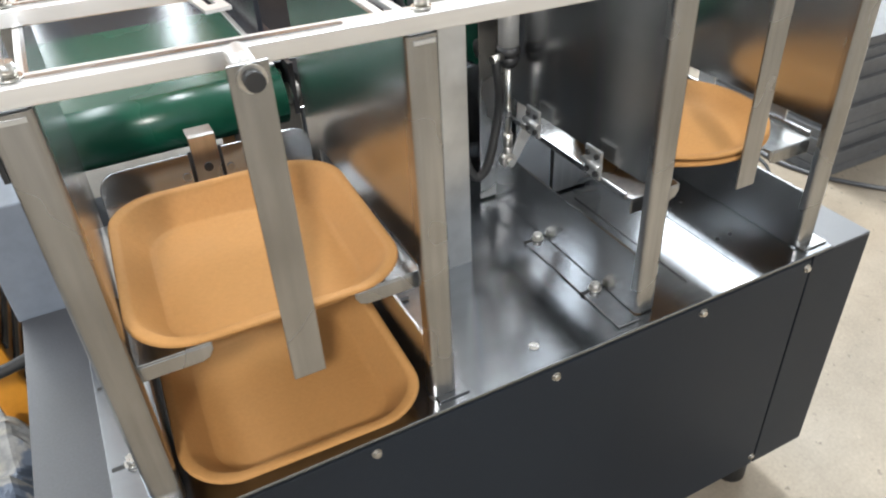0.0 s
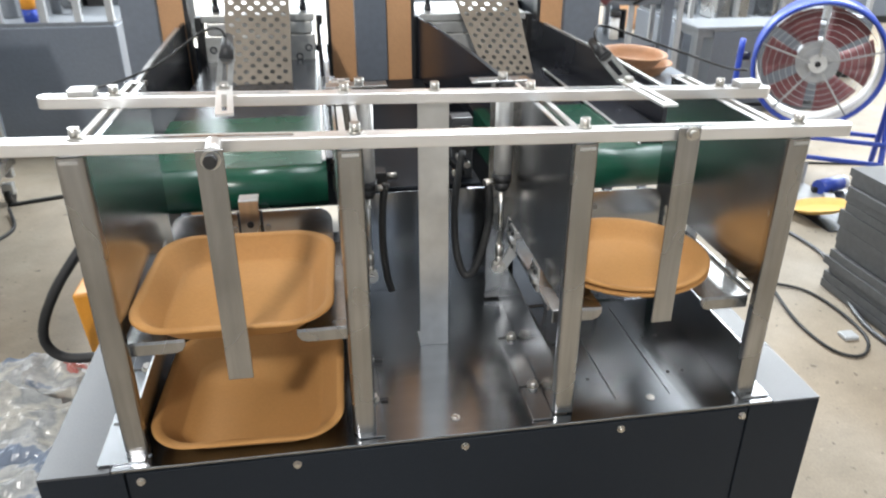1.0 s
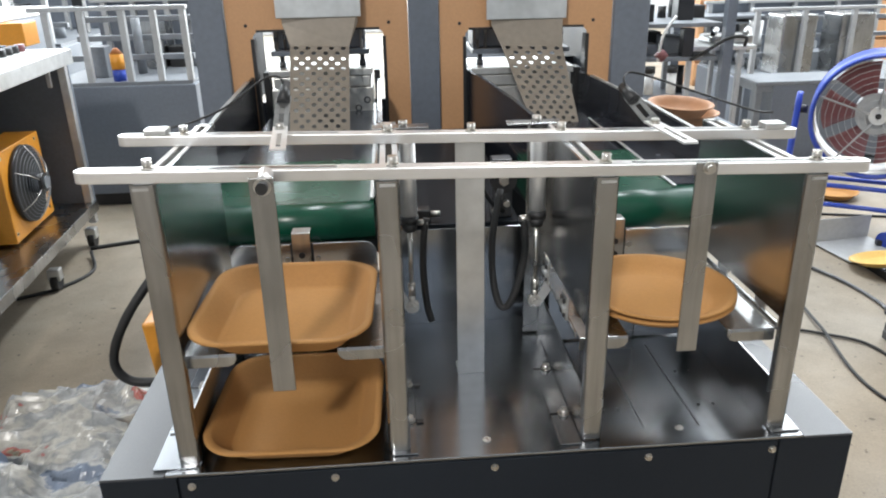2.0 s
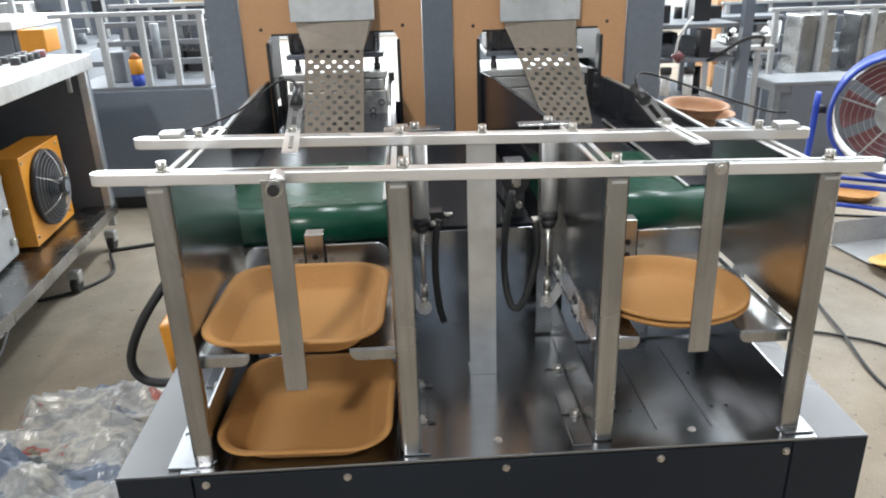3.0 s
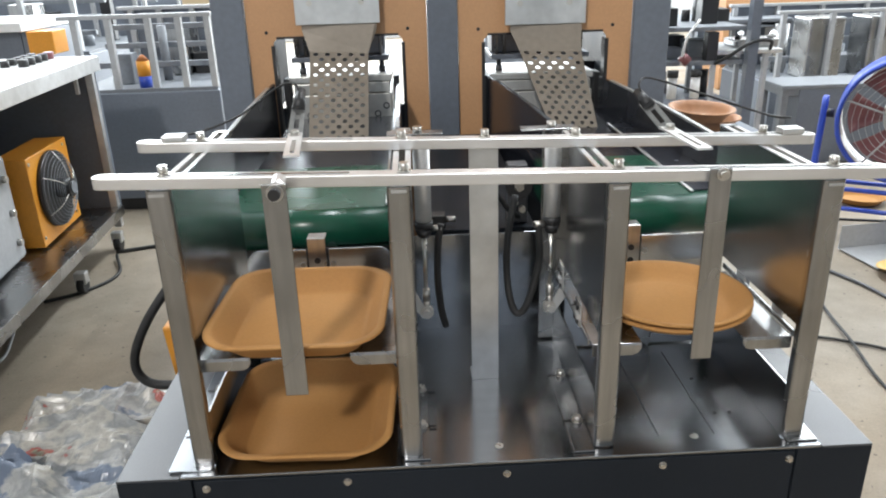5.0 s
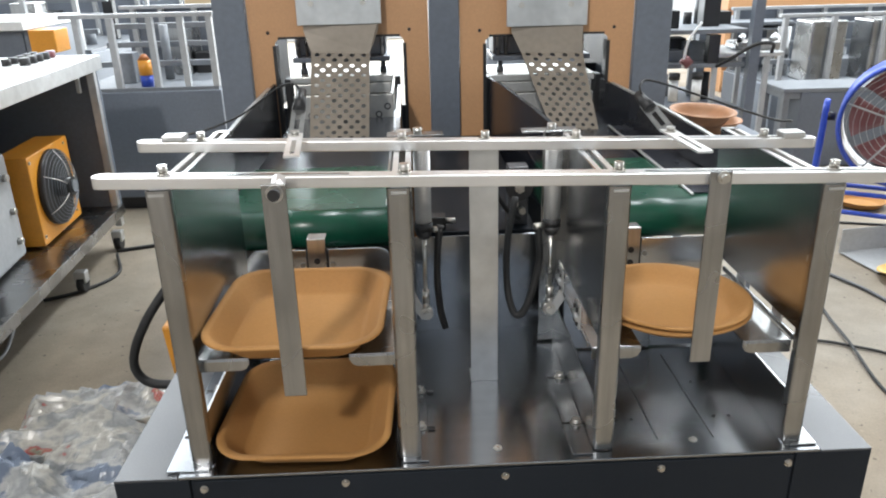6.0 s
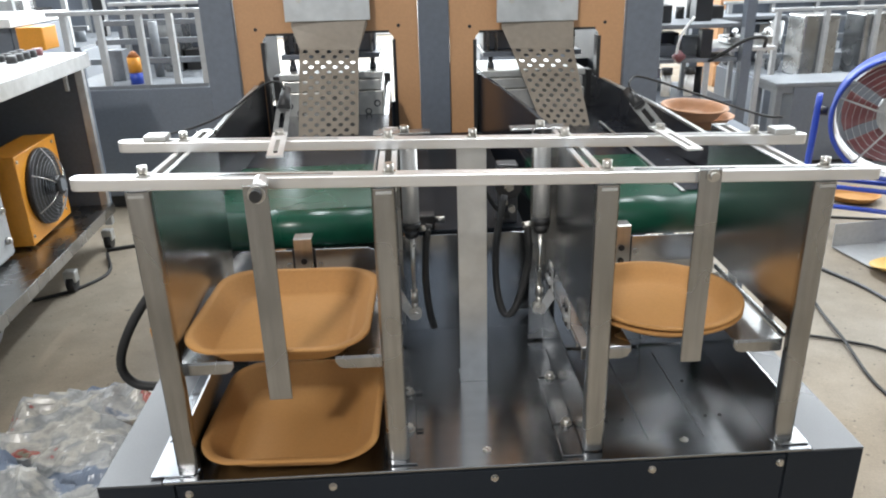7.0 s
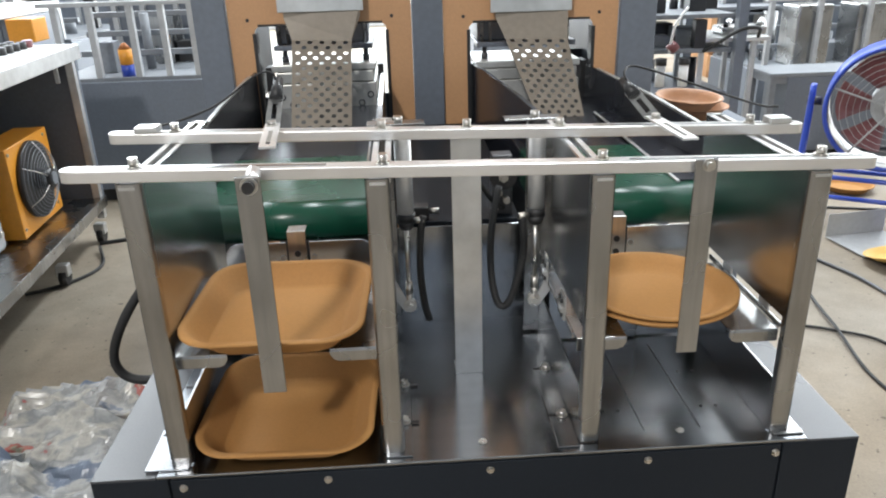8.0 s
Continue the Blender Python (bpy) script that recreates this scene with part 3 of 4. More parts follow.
# ---- moulded trays and plates ----
def tray_mesh(w, d, h, corner, seg=10):
    """Rounded tray: rolled rim, sloping wall, soft foot, flat floor, with thickness."""
    rows = [(0.000, h - 0.0028), (0.0005, h - 0.0006), (0.002, h), (0.0075, h - 0.0002), (0.0098, h - 0.0028), (0.0180, h * 0.5), (0.0268, 0.0046), (0.0285, 0.0030), (0.0340, 0.0020)]
    under = [(0.0340, 0.0), (0.0290, 0.0008), (0.0255, 0.0046), (0.0160, h * 0.5), (0.0080, h - 0.0044), (0.0022, h - 0.0038)]
    bm = B()
    rings = []
    for inset, z in rows + under:
        pts = rounded(-w / 2 + inset, w / 2 - inset, -d / 2 + inset, d / 2 - inset, max(corner - 0.5 * inset, 0.02), seg)
        rings.append([bm.verts.new((x, y, z)) for x, y in pts])
    n = len(rings[0])
    for k, (a, b) in enumerate(zip(rings, rings[1:] + rings[:1])):
        if k == len(rows) - 1:
            continue
        for i in range(n):
            f = bm.faces.new((a[i], a[(i + 1) % n], b[(i + 1) % n], b[i]))
            f.smooth = True
    bm.faces.new(rings[len(rows) - 1]), bm.faces.new(rings[len(rows)][::-1])
    for v in bm.verts:
        # a rim pressed by hand: slightly wavy and never quite level
        v.co.z += 0.0016 * (v.co.z / h) * noise.noise(Vector((v.co.x * 22, v.co.y * 22, 1.7)))
        v.co.xy *= 1 + 0.006 * noise.noise(Vector((v.co.x * 30, v.co.y * 30, 4.2)))
    bmesh.ops.recalc_face_normals(bm, faces=bm.faces)
    return bm


def plate_mesh(r, h, seg=56):
    rows = [(0.000, h - 0.0025), (0.0006, h), (0.003, h + 0.0008), (0.009, h - 0.001), (0.016, h * 0.6), (0.026, 0.005), (0.030, 0.003), (0.035, 0.002)]
    under = [(0.035, 0.0), (0.029, 0.0008), (0.0240, 0.0046), (0.0140, h * 0.6), (0.007, h - 0.0035), (0.0022, h - 0.0033)]
    bm = B()
    rings = [[bm.verts.new(((r - i) * math.cos(2 * math.pi * k / seg), (r - i) * math.sin(2 * math.pi * k / seg), z)) for k in range(seg)] for i, z in rows + under]
    for k, (a, b) in enumerate(zip(rings, rings[1:] + rings[:1])):
        if k == len(rows) - 1:
            continue
        for i in range(seg):
            f = bm.faces.new((a[i], a[(i + 1) % seg], b[(i + 1) % seg], b[i]))
            f.smooth = True
    bm.faces.new(rings[len(rows) - 1]), bm.faces.new(rings[len(rows)][::-1])
    bmesh.ops.recalc_face_normals(bm, faces=bm.faces)
    return bm


tray = thing("food_tray", "tan moulded-fibre rectangular tray stacked on the flaps", "tray", tray_mesh(0.215, 0.232, 0.030, 0.050), FIBRE, "trays in the stacking bay")
tray.matrix_world = pose(0.0995, 0.5365, 0.6158, 0.2, 0, -2.2)
low = copy_thing(tray, pose(0.102, 0.523, T + 0.003, 0, 0, -2))
tagged(low, "tan moulded-fibre rectangular tray on the steel table plate")
rplate = thing("round_plate", "tan moulded-fibre round plate stacked on the flaps", "plate", plate_mesh(0.103, 0.020), FIBRE, "plates in the stacking bay")
rplate.matrix_world = pose(0.571, 0.546, 0.6085)
copy_thing(rplate, pose(0.572, 0.548, 0.6145, 0.5, 0.4, 30))


# ---- conveyors ----
def conveyor(x0, x1, strip, wall_l, wall_r, bright, label):
    c = thing("belt_conveyor", label, "conveyor", group="conveyors from the press")
    ya, yb, r, zc = 0.772, 1.02, 0.031, 0.662
    bm = B()
    ring = []
    for i in range(17):
        a = radians(90 + 180 * i / 16)
        ring.append((ya + r * math.cos(a), zc + r * math.sin(a)))
    ring += [(yb, zc - r), (yb, zc + r)]
    slab(bm, ring, "x", x0, x1)
    for f in bm.faces:
        f.smooth = len(f.verts) == 4 and f.calc_area() < 0.01
    part("belt", bm, BELT, c, "glossy dark green conveyor belt")
    part("slide_plate", box(B(), x0, x1, yb + 0.004, 1.60, zc + r - 0.012, zc + r - 0.004, 0.001), BLACK_GLOSS, c, "black slide plate")
    part("edge_strip", box(B(), strip, strip + 0.006, ya + 0.004, 1.30, zc + r + 0.0005, zc + r + 0.004, 0.0008), GALV, c, "bright edge strip on the belt")
    part("edge_cover", box(B(), strip + 0.0062, x1 + 0.03, ya + 0.012, 1.30, zc + r + 0.0008, zc + r + 0.003, 0.0006), BLACK_GLOSS, c, "black cover beside the belt")
    for x in (x0 - 0.006, x1 + 0.014):
        part("roller_end", cyl(B(), (x - 0.006, ya, zc), (x + 0.006, ya, zc), 0.012, 18), BOLT, c)
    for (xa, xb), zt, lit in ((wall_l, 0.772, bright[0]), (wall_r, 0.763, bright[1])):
        # side plate from the front end xa to the press xb, its top dropping towards the front
        bm = B()
        slab(bm, [(0.87, 0.60), (1.474, 0.60), (1.474, zt + 0.010), (1.10, zt), (0.87, zt - 0.013)], "x", -0.003, 0.003)
        for v in bm.verts:
            v.co.x += xa + (xb - xa) * (v.co.y - 0.87) / 0.604
        part("side_plate", bm, BLACK_GLOSS, c, "glossy black side plate")
        bm = B()
        slab(bm, [(0.875, zt - 0.012), (1.10, zt + 0.001), (1.40, zt + 0.009), (1.40, zt + 0.012), (1.10, zt + 0.005), (0.875, zt - 0.008)], "x", -0.004, 0.004)
        for v in bm.verts:
            v.co.x += xa + (xb - xa) * (v.co.y - 0.87) / 0.604
        # glint put in as material: edges that look lit are pale metal, the others black
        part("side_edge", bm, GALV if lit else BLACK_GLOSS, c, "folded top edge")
        x = xa
        bm = B()
        box(bm, x - 0.003, x + 0.003, 0.76, 0.86, 0.64, 0.70, 0.001)
        part("bearing_arm", bm, BLACK, c)
        for dy in (0.0, 0.05):
            part("bolt", cyl(B(), (x - 0.008, 0.80 + dy, 0.675), (x + 0.008, 0.80 + dy, 0.675), 0.006, 6), BOLT, c)
    return c


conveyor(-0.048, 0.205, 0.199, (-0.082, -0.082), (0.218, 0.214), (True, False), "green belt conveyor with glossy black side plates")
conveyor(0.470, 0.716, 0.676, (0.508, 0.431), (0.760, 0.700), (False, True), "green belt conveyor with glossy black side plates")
cover = thing("drive_cover", "dark sheet-metal cover between the conveyors with fittings", "cover")
part("cover_body", box(B(), 0.252, 0.432, 0.784, 1.46, 0.10, 0.642, 0.002), DARK, cover, "charcoal sheet-metal body")
part("cover_lid", box(B(), 0.250, 0.434, 0.781, 1.46, 0.6425, 0.646, 0.001), DARK, cover)
for x in (0.262, 0.318, 0.424):
    part("screw", cyl(B(), (x, 0.784, 0.628), (x, 0.781, 0.628), 0.0035, 10), BOLT, cover)
motor = part("drive_bracket", box(B(), 0.392, 0.424, 0.80, 0.83, 0.646, 0.742, 0.002), WORN, cover, "grey motor bracket")
part("bearing_housing", cyl(B(), (0.408, 0.786, 0.712), (0.408, 0.80, 0.712), 0.021, 24), BLACK, motor, "black round bearing housing")
part("shaft_nut", cyl(B(), (0.408, 0.780, 0.712), (0.408, 0.786, 0.712), 0.008, 6), BOLT, motor, "zinc shaft nut")
for x, z in ((0.396, 0.660), (0.414, 0.672), (0.402, 0.684)):
    part("fitting", cyl(B(), (x, 0.800, z), (x, 0.788, z), 0.0055, 6), BOLT, motor, "zinc air fitting")
valve = part("air_valve", box(B(), 0.268, 0.292, 0.786, 0.812, 0.6465, 0.668, 0.002), BLACK, cover, "black air valve")
part("fitting", cyl(B(), (0.292, 0.798, 0.658), (0.308, 0.798, 0.658), 0.0050, 10), BOLT, valve, "brass-coloured fitting")
part("cover_hose", tube(B(), [(0.408, 0.79, 0.66), (0.385, 0.77, 0.685), (0.360, 0.765, 0.73), (0.345, 0.775, 0.775)], 0.0038, 8), RUBBER, cover, "black air hose")


# ---- forming press behind ----
press = thing("forming_press", "ochre and slate forming press with two openings", "machine")
PY = 1.478


def front_sheet(x0, x1, o0, o1, ot, z0=0.10, z1=1.9):
    """Painted sheet with one rounded opening that runs down to the conveyor."""
    bm = B()
    r = 0.02
    arch = [(o1, 0.55), (o1, ot - r)] + [(o1 - r + r * math.cos(radians(a)), ot - r + r * math.sin(radians(a))) for a in (30, 60, 90)]
    arch += [(o0 + r + r * math.cos(radians(a)), ot - r + r * math.sin(radians(a))) for a in (90, 120, 150, 180)] + [(o0, 0.55)]
    slab(bm, [(x0, z0), (x0, z1), (x1, z1), (x1, z0), (o1, z0)] + arch + [(o0, z0)], "y", PY, PY + 0.004)
    s = part("front_sheet", bm, ORANGE, press, "ochre orange painted front sheet")
    bm = B()
    for a in (o0, o1):
        box(bm, a - 0.004, a + 0.004, PY - 0.002, PY + 0.03, 0.55, ot - 0.018)
    box(bm, o0 + 0.01, o1 - 0.01, PY - 0.002, PY + 0.03, ot - 0.003, ot + 0.002)
    part("opening_trim", bm, BLACK, s, "black rubber edge trim")
    for x in (o0 - 0.012, o1 + 0.012):
        part("screw", cyl(B(), (x, PY, ot + 0.012), (x, PY - 0.002, ot + 0.012), 0.004, 10), BLACK, s)
    return s


front_sheet(-0.130, 0.287, -0.074, 0.230, 0.886)
front_sheet(0.360, 0.770, 0.419, 0.713, 0.879)
for x0, x1 in ((-0.205, -0.131), (0.288, 0.359), (0.771, 0.858)):
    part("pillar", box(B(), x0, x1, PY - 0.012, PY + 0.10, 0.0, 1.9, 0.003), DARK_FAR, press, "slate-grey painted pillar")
for x0, x1 in ((-0.205, -0.199), (0.852, 0.858)):
    part("side_sheet", box(B(), x0, x1, PY + 0.10, PY + 0.95, 0.6, 1.9), DARK, press)
# added dark sheets block the bright hall behind the press openings
part("inner_sheet", box(B(), 0.325, 0.852, 2.16, 2.166, 0.05, 0.72), DARK, press)
part("inner_sheet", box(B(), -0.199, 0.324, 2.16, 2.166, 0.05, 0.60), DARK, press)
part("inner_floor", box(B(), -0.199, 0.852, PY + 0.11, 2.155, 0.50, 0.506), DARK, press)


def die_set(x0, x1, top):
    """Upper ram on bright guide rods over a stepped, bolted lower die."""
    y0 = PY + 0.03
    ram = part("ram", box(B(), x0 + 0.002, x1 - 0.004, y0 + 0.03, y0 + 0.20, top + 0.030, top + 0.042, 0.002), DARK_FAR, press, "dark steel ram plate")
    part("ram_body", box(B(), x0 + 0.006, x1 - 0.014, y0 + 0.06, y0 + 0.17, top + 0.043, top + 0.36, 0.004), DARK_FAR, ram)
    for x in (x0 + 0.016, x0 + 0.036, x1 - 0.022):
        part("guide_rod", cyl(B(), (x, y0 + 0.045, top + 0.042), (x, y0 + 0.045, top + 0.40), 0.0035, 14), BOLT, ram, "bright guide rod")
    die = part("lower_die", box(B(), x0, x1, y0, y0 + 0.24, 0.60, top - 0.045, 0.002), PALE_METAL, press, "pale machined lower die")
    part("die_step", box(B(), x0 + 0.006, x1 - 0.004, y0 + 0.006, y0 + 0.22, top - 0.043, top - 0.018, 0.002), PALE_METAL, die)
    part("die_plate", box(B(), x0 - 0.004, x1 + 0.002, y0 + 0.004, y0 + 0.20, top - 0.016, top, 0.002), PALE_METAL, die)
    for x in (x0 + 0.024, x1 - 0.022):
        part("die_post", cyl(B(), (x, y0 + 0.06, top), (x, y0 + 0.06, top + 0.030), 0.006, 16), WORN, die)
        part("die_nut", cyl(B(), (x, y0 + 0.06, top), (x, y0 + 0.06, top + 0.014), 0.009, 6), WORN, die)
    for x, z in ((x1 - 0.014, top - 0.075), (x1 - 0.036, top - 0.094), (x1 - 0.016, top - 0.150), (x0 + 0.016, top - 0.075), (x0 + 0.040, top - 0.094)):
        part("bolt_hole", cyl(B(), (x, y0 - 0.0004, z), (x, y0 + 0.001, z), 0.0085, 16), WORN, die)
        part("cap_screw", cyl(B(), (x, y0 - 0.001, z), (x, y0 + 0.001, z), 0.0050, 12), BOLT, die)
    for x in (x0 - 0.018, x1 + 0.006):
        part("bellows", box(B(), x, x + 0.014, y0 + 0.004, y0 + 0.05, 0.60, top - 0.004, 0.002), BLACK, die, "black guide post cover")


die_set(-0.046, 0.196, 0.790)
die_set(0.442, 0.690, 0.782)


def perforated(bm, c00, c10, c01, c11, nx, ny, hx=0.235, hy=0.455):
    """A sheet between four corners, with rows of staggered round holes cut through."""
    c00, c10, c01, c11 = (Vector(c) for c in (c00, c10, c01, c11))

    def at(u, v):
        return c00.lerp(c10, u).lerp(c01.lerp(c11, u), v)
    sq = [(-1, -1), (0, -1), (1, -1), (1, 0), (1, 1), (0, 1), (-1, 1), (-1, 0)]
    for j in range(ny):
        off = 0.5 * (j % 2)
        count = nx - (j % 2)
        if j % 2:
            for u0, u1 in ((0, 0.5 / nx), (1 - 0.5 / nx, 1)):
                bm.faces.new([bm.verts.new(at(u, v)) for u, v in ((u0, j / ny), (u1, j / ny), (u1, (j + 1) / ny), (u0, (j + 1) / ny))])
        for i in range(count):
            cu, cv = (i + off + 0.5) / nx, (j + 0.5) / ny
            outer = [bm.verts.new(at(cu + sx * 0.5 / nx, cv + sy * 0.5 / ny)) for sx, sy in sq]
            inner = []
            for sx, sy in sq:
                ln = math.hypot(sx, sy)
                inner.append(bm.verts.new(at(cu + hx * sx / ln / nx, cv + hy * sy / ln / ny)))
            for k in range(8):
                bm.faces.new((outer[k], outer[(k + 1) % 8], inner[(k + 1) % 8], inner[k]))
    bmesh.ops.remove_doubles(bm, verts=bm.verts, dist=0.00005)
    bmesh.ops.recalc_face_normals(bm, faces=bm.faces)
    return bm


def chute(bx0, bx1, bz, top, bottom):
    """Bent bracket plate on the press with a perforated guide strip hanging from it."""
    c = part("chute", box(B(), bx0, bx1, 1.440, 1.444, bz, bz + 0.20, 0.001), GALV, press, "galvanised chute bracket with perforated strip")
    part("chute_return", box(B(), bx0, bx1, 1.444, PY, bz + 0.16, bz + 0.163), GALV, c)
    for u in (0.18, 0.79):
        x = bx0 + u * (bx1 - bx0)
        part("bolt", cyl(B(), (x, 1.440, bz + 0.047), (x, 1.435, bz + 0.047), 0.007, 6), BOLT, c)
    (ta, tb), (ba, bb) = top, bottom
    bm = B()
    vs = [(bx0 + 0.012, 1.447, bz + 0.01), (bx1 - 0.008, 1.447, bz + 0.01), (bx1 - 0.008, 1.447, bz - 0.012), tb, ta, (bx0 + 0.012, 1.447, bz - 0.012)]
    bm.faces.new([bm.verts.new(v) for v in vs])
    s = part("neck", bm, CHUTE, c, "tapered steel neck")
    m = s.modifiers.new("thick", "SOLIDIFY")
    m.thickness = 0.0018
    bm = perforated(B(), ba, bb, ta, tb, 5, 17, 0.215, 0.36)
    s = part("perforated_strip", bm, CHUTE, c, "dull steel strip with rows of round holes")
    m = s.modifiers.new("thick", "SOLIDIFY")
    m.thickness = 0.0018
    return c


chute(-0.011, 0.180, 0.915, ((0.017, 1.43, 0.856), (0.150, 1.43, 0.851)), ((0.018, 1.28, 0.684), (0.147, 1.28, 0.682)))
chute(0.466, 0.652, 0.900, ((0.498, 1.43, 0.844), (0.642, 1.43, 0.838)), ((0.555, 1.28, 0.674), (0.656, 1.28, 0.672)))


# ---- the rest of the workshop ----
def frame_box(bm, x0, x1, y0, y1, z0, z1, t):
    """The twelve square tubes of an open frame."""
    for x in (x0, x1 - t):
        for y in (y0, y1 - t):
            box(bm, x, x + t, y, y + t, z0, z1)
    for z in (z0, z1 - t):
        for y in (y0, y1 - t):
            box(bm, x0 + t, x1 - t, y, y + t, z, z + t)
        for x in (x0, x1 - t):
            box(bm, x, x + t, y0 + t, y1 - t, z, z + t)
    return bm


def castor(parent, x, y, r=0.03, mat=RUBBER):
    part("castor_wheel", cyl(B(), (x - 0.012, y, r), (x + 0.012, y, r), r, 20), mat, parent, "black castor wheel")
    part("castor_fork", box(B(), x - 0.02, x + 0.02, y - 0.018, y + 0.018, r * 1.2, r * 2.6, 0.004), GALV, parent)


# control table with a cooler on its lower shelf
table = thing("control_table", "white-topped control table with dark panels on castors", "table")
part("tabletop", box(B(), -0.62, 0, -1.6, 0, 0.700, 0.75, 0.004), WHITE, table, "white laminate top with steel edge")
part("top_edge", box(B(), 0.0005, 0.006, -1.6, 0, 0.698, 0.748, 0.001), GALV, table)
for x, y in ((-0.04, -0.05), (-0.04, -1.55), (-0.6, -0.05), (-0.6, -1.55)):
    part("leg", box(B(), x, x + 0.028, y, y + 0.028, 0.09, 0.700, 0.002), GALV, table)
part("rear_panel", box(B(), -0.6, -0.012, -0.020, -0.006, 0.15, 0.698), DARK_FAR, table, "slate painted panel")
part("inner_panel", box(B(), -0.62, -0.60, -1.6, -0.02, 0.15, 0.698), DARK_FAR, table)
bm = B()
box(bm, -0.035, 0.0, -1.6, -0.02, 0.135, 0.175, 0.002), box(bm, -0.6, -0.565, -1.6, -0.02, 0.135, 0.175, 0.002)
box(bm, -0.565, -0.035, -1.6, -0.02, 0.15, 0.165)
part("lower_shelf", bm, STEEL, table, "dull steel lower shelf")
for x, y in ((-0.03, -0.07), (-0.03, -0.48), (-0.03, -1.5), (-0.56, -0.08), (-0.56, -1.5)):
    castor(table, x, y)
for i in range(5):
    y = -0.06 - 0.055 * i
    part("knob", cyl(B(), (-0.145, y, 0.75), (-0.145, y, 0.775), 0.017, 14), BLACK if i else RED, table, "black control knob" if i else "red push button")
    part("knob", cyl(B(), (-0.205, y, 0.75), (-0.205, y, 0.772), 0.015, 14), BLACK, table)
for i in range(2):
    y = -0.72 - 0.22 * i
    r = part("regulator", cyl(B(), (-0.16, y, 0.50), (-0.16, y, 0.60), 0.035, 20), BLACK, table, "black air regulator")
    part("regulator_cap", cyl(B(), (-0.16, y, 0.60), (-0.16, y, 0.625), 0.026, 20), WORN, r)
    part("regulator_port", cyl(B(), (-0.20, y, 0.575), (-0.10, y, 0.575), 0.012, 12), BOLT, r)
part("hook", box(B(), -0.075, -0.060, -0.075, -0.060, 0.62, 0.698, 0.003), GALV, table, "small bracket under the top")
table.matrix_world = pose(-0.925, 2.56, 0, 0, 0, 3.5)

cooler = thing("oil_cooler", "orange oil cooler with a black fan on the lower shelf", "cooler")
part("casing", box(B(), -0.075, 0.035, -0.165, 0.190, 0, 0.305, 0.003), ORANGE_BRIGHT, cooler, "bright orange sheet casing")
FZ, FR = 0.163, 0.132
part("fan_shroud", cyl(B(), (0.035, 0, FZ), (0.052, 0, FZ), FR, 40), BLACK, cooler, "black round fan shroud")
for k in range(9):
    u = (k + 1) / 9
    r, x = FR * (0.28 + 0.70 * u), 0.058 + 0.034 * (1 - u ** 2.2)
    part("guard_ring", tube(B(), [(x, r * math.cos(radians(a)), FZ + r * math.sin(radians(a))) for a in range(0, 361, 15)], 0.0011, 5, 1), HAZE, cooler)
for a in range(30, 390, 60):
    c, d = math.cos(radians(a)), math.sin(radians(a))
    part("guard_spoke", tube(B(), [(0.094, 0.03 * c, FZ + 0.03 * d), (0.084, 0.085 * c, FZ + 0.085 * d), (0.056, FR * c, FZ + FR * d)], 0.0017, 6, 4), BOLT, cooler)
part("fan_motor", cyl(B(), (0.052, 0, FZ), (0.10, 0, FZ), 0.034, 22), BLACK, cooler, "black fan motor")
part("fan_hub", cyl(B(), (0.10, 0, FZ), (0.106, 0, FZ), 0.022, 20), HAZE, cooler)
for y, z in ((-0.150, 0.285), (0.150, 0.285), (-0.150, 0.03), (0.150, 0.03)):
    part("screw", cyl(B(), (0.035, y, z), (0.038, y, z), 0.006, 10), BOLT, cooler)
cooler.matrix_world = pose(-1.062, 2.23, 0.175, 0, 0, 4)
gearbox = thing("pump_unit", "grey pump unit with bolts beside the orange cooler", "pump")
part("housing", box(B(), -0.14, 0.13, -0.12, 0.12, 0, 0.34, 0.012), GREY, gearbox)
for z in (0.06, 0.16, 0.27):
    part("bolt", cyl(B(), (0.13, 0.07, z), (0.145, 0.07, z), 0.012, 6), BOLT, gearbox)
gearbox.matrix_world = pose(-1.165, 1.88, 0.175, 0, 0, 6)


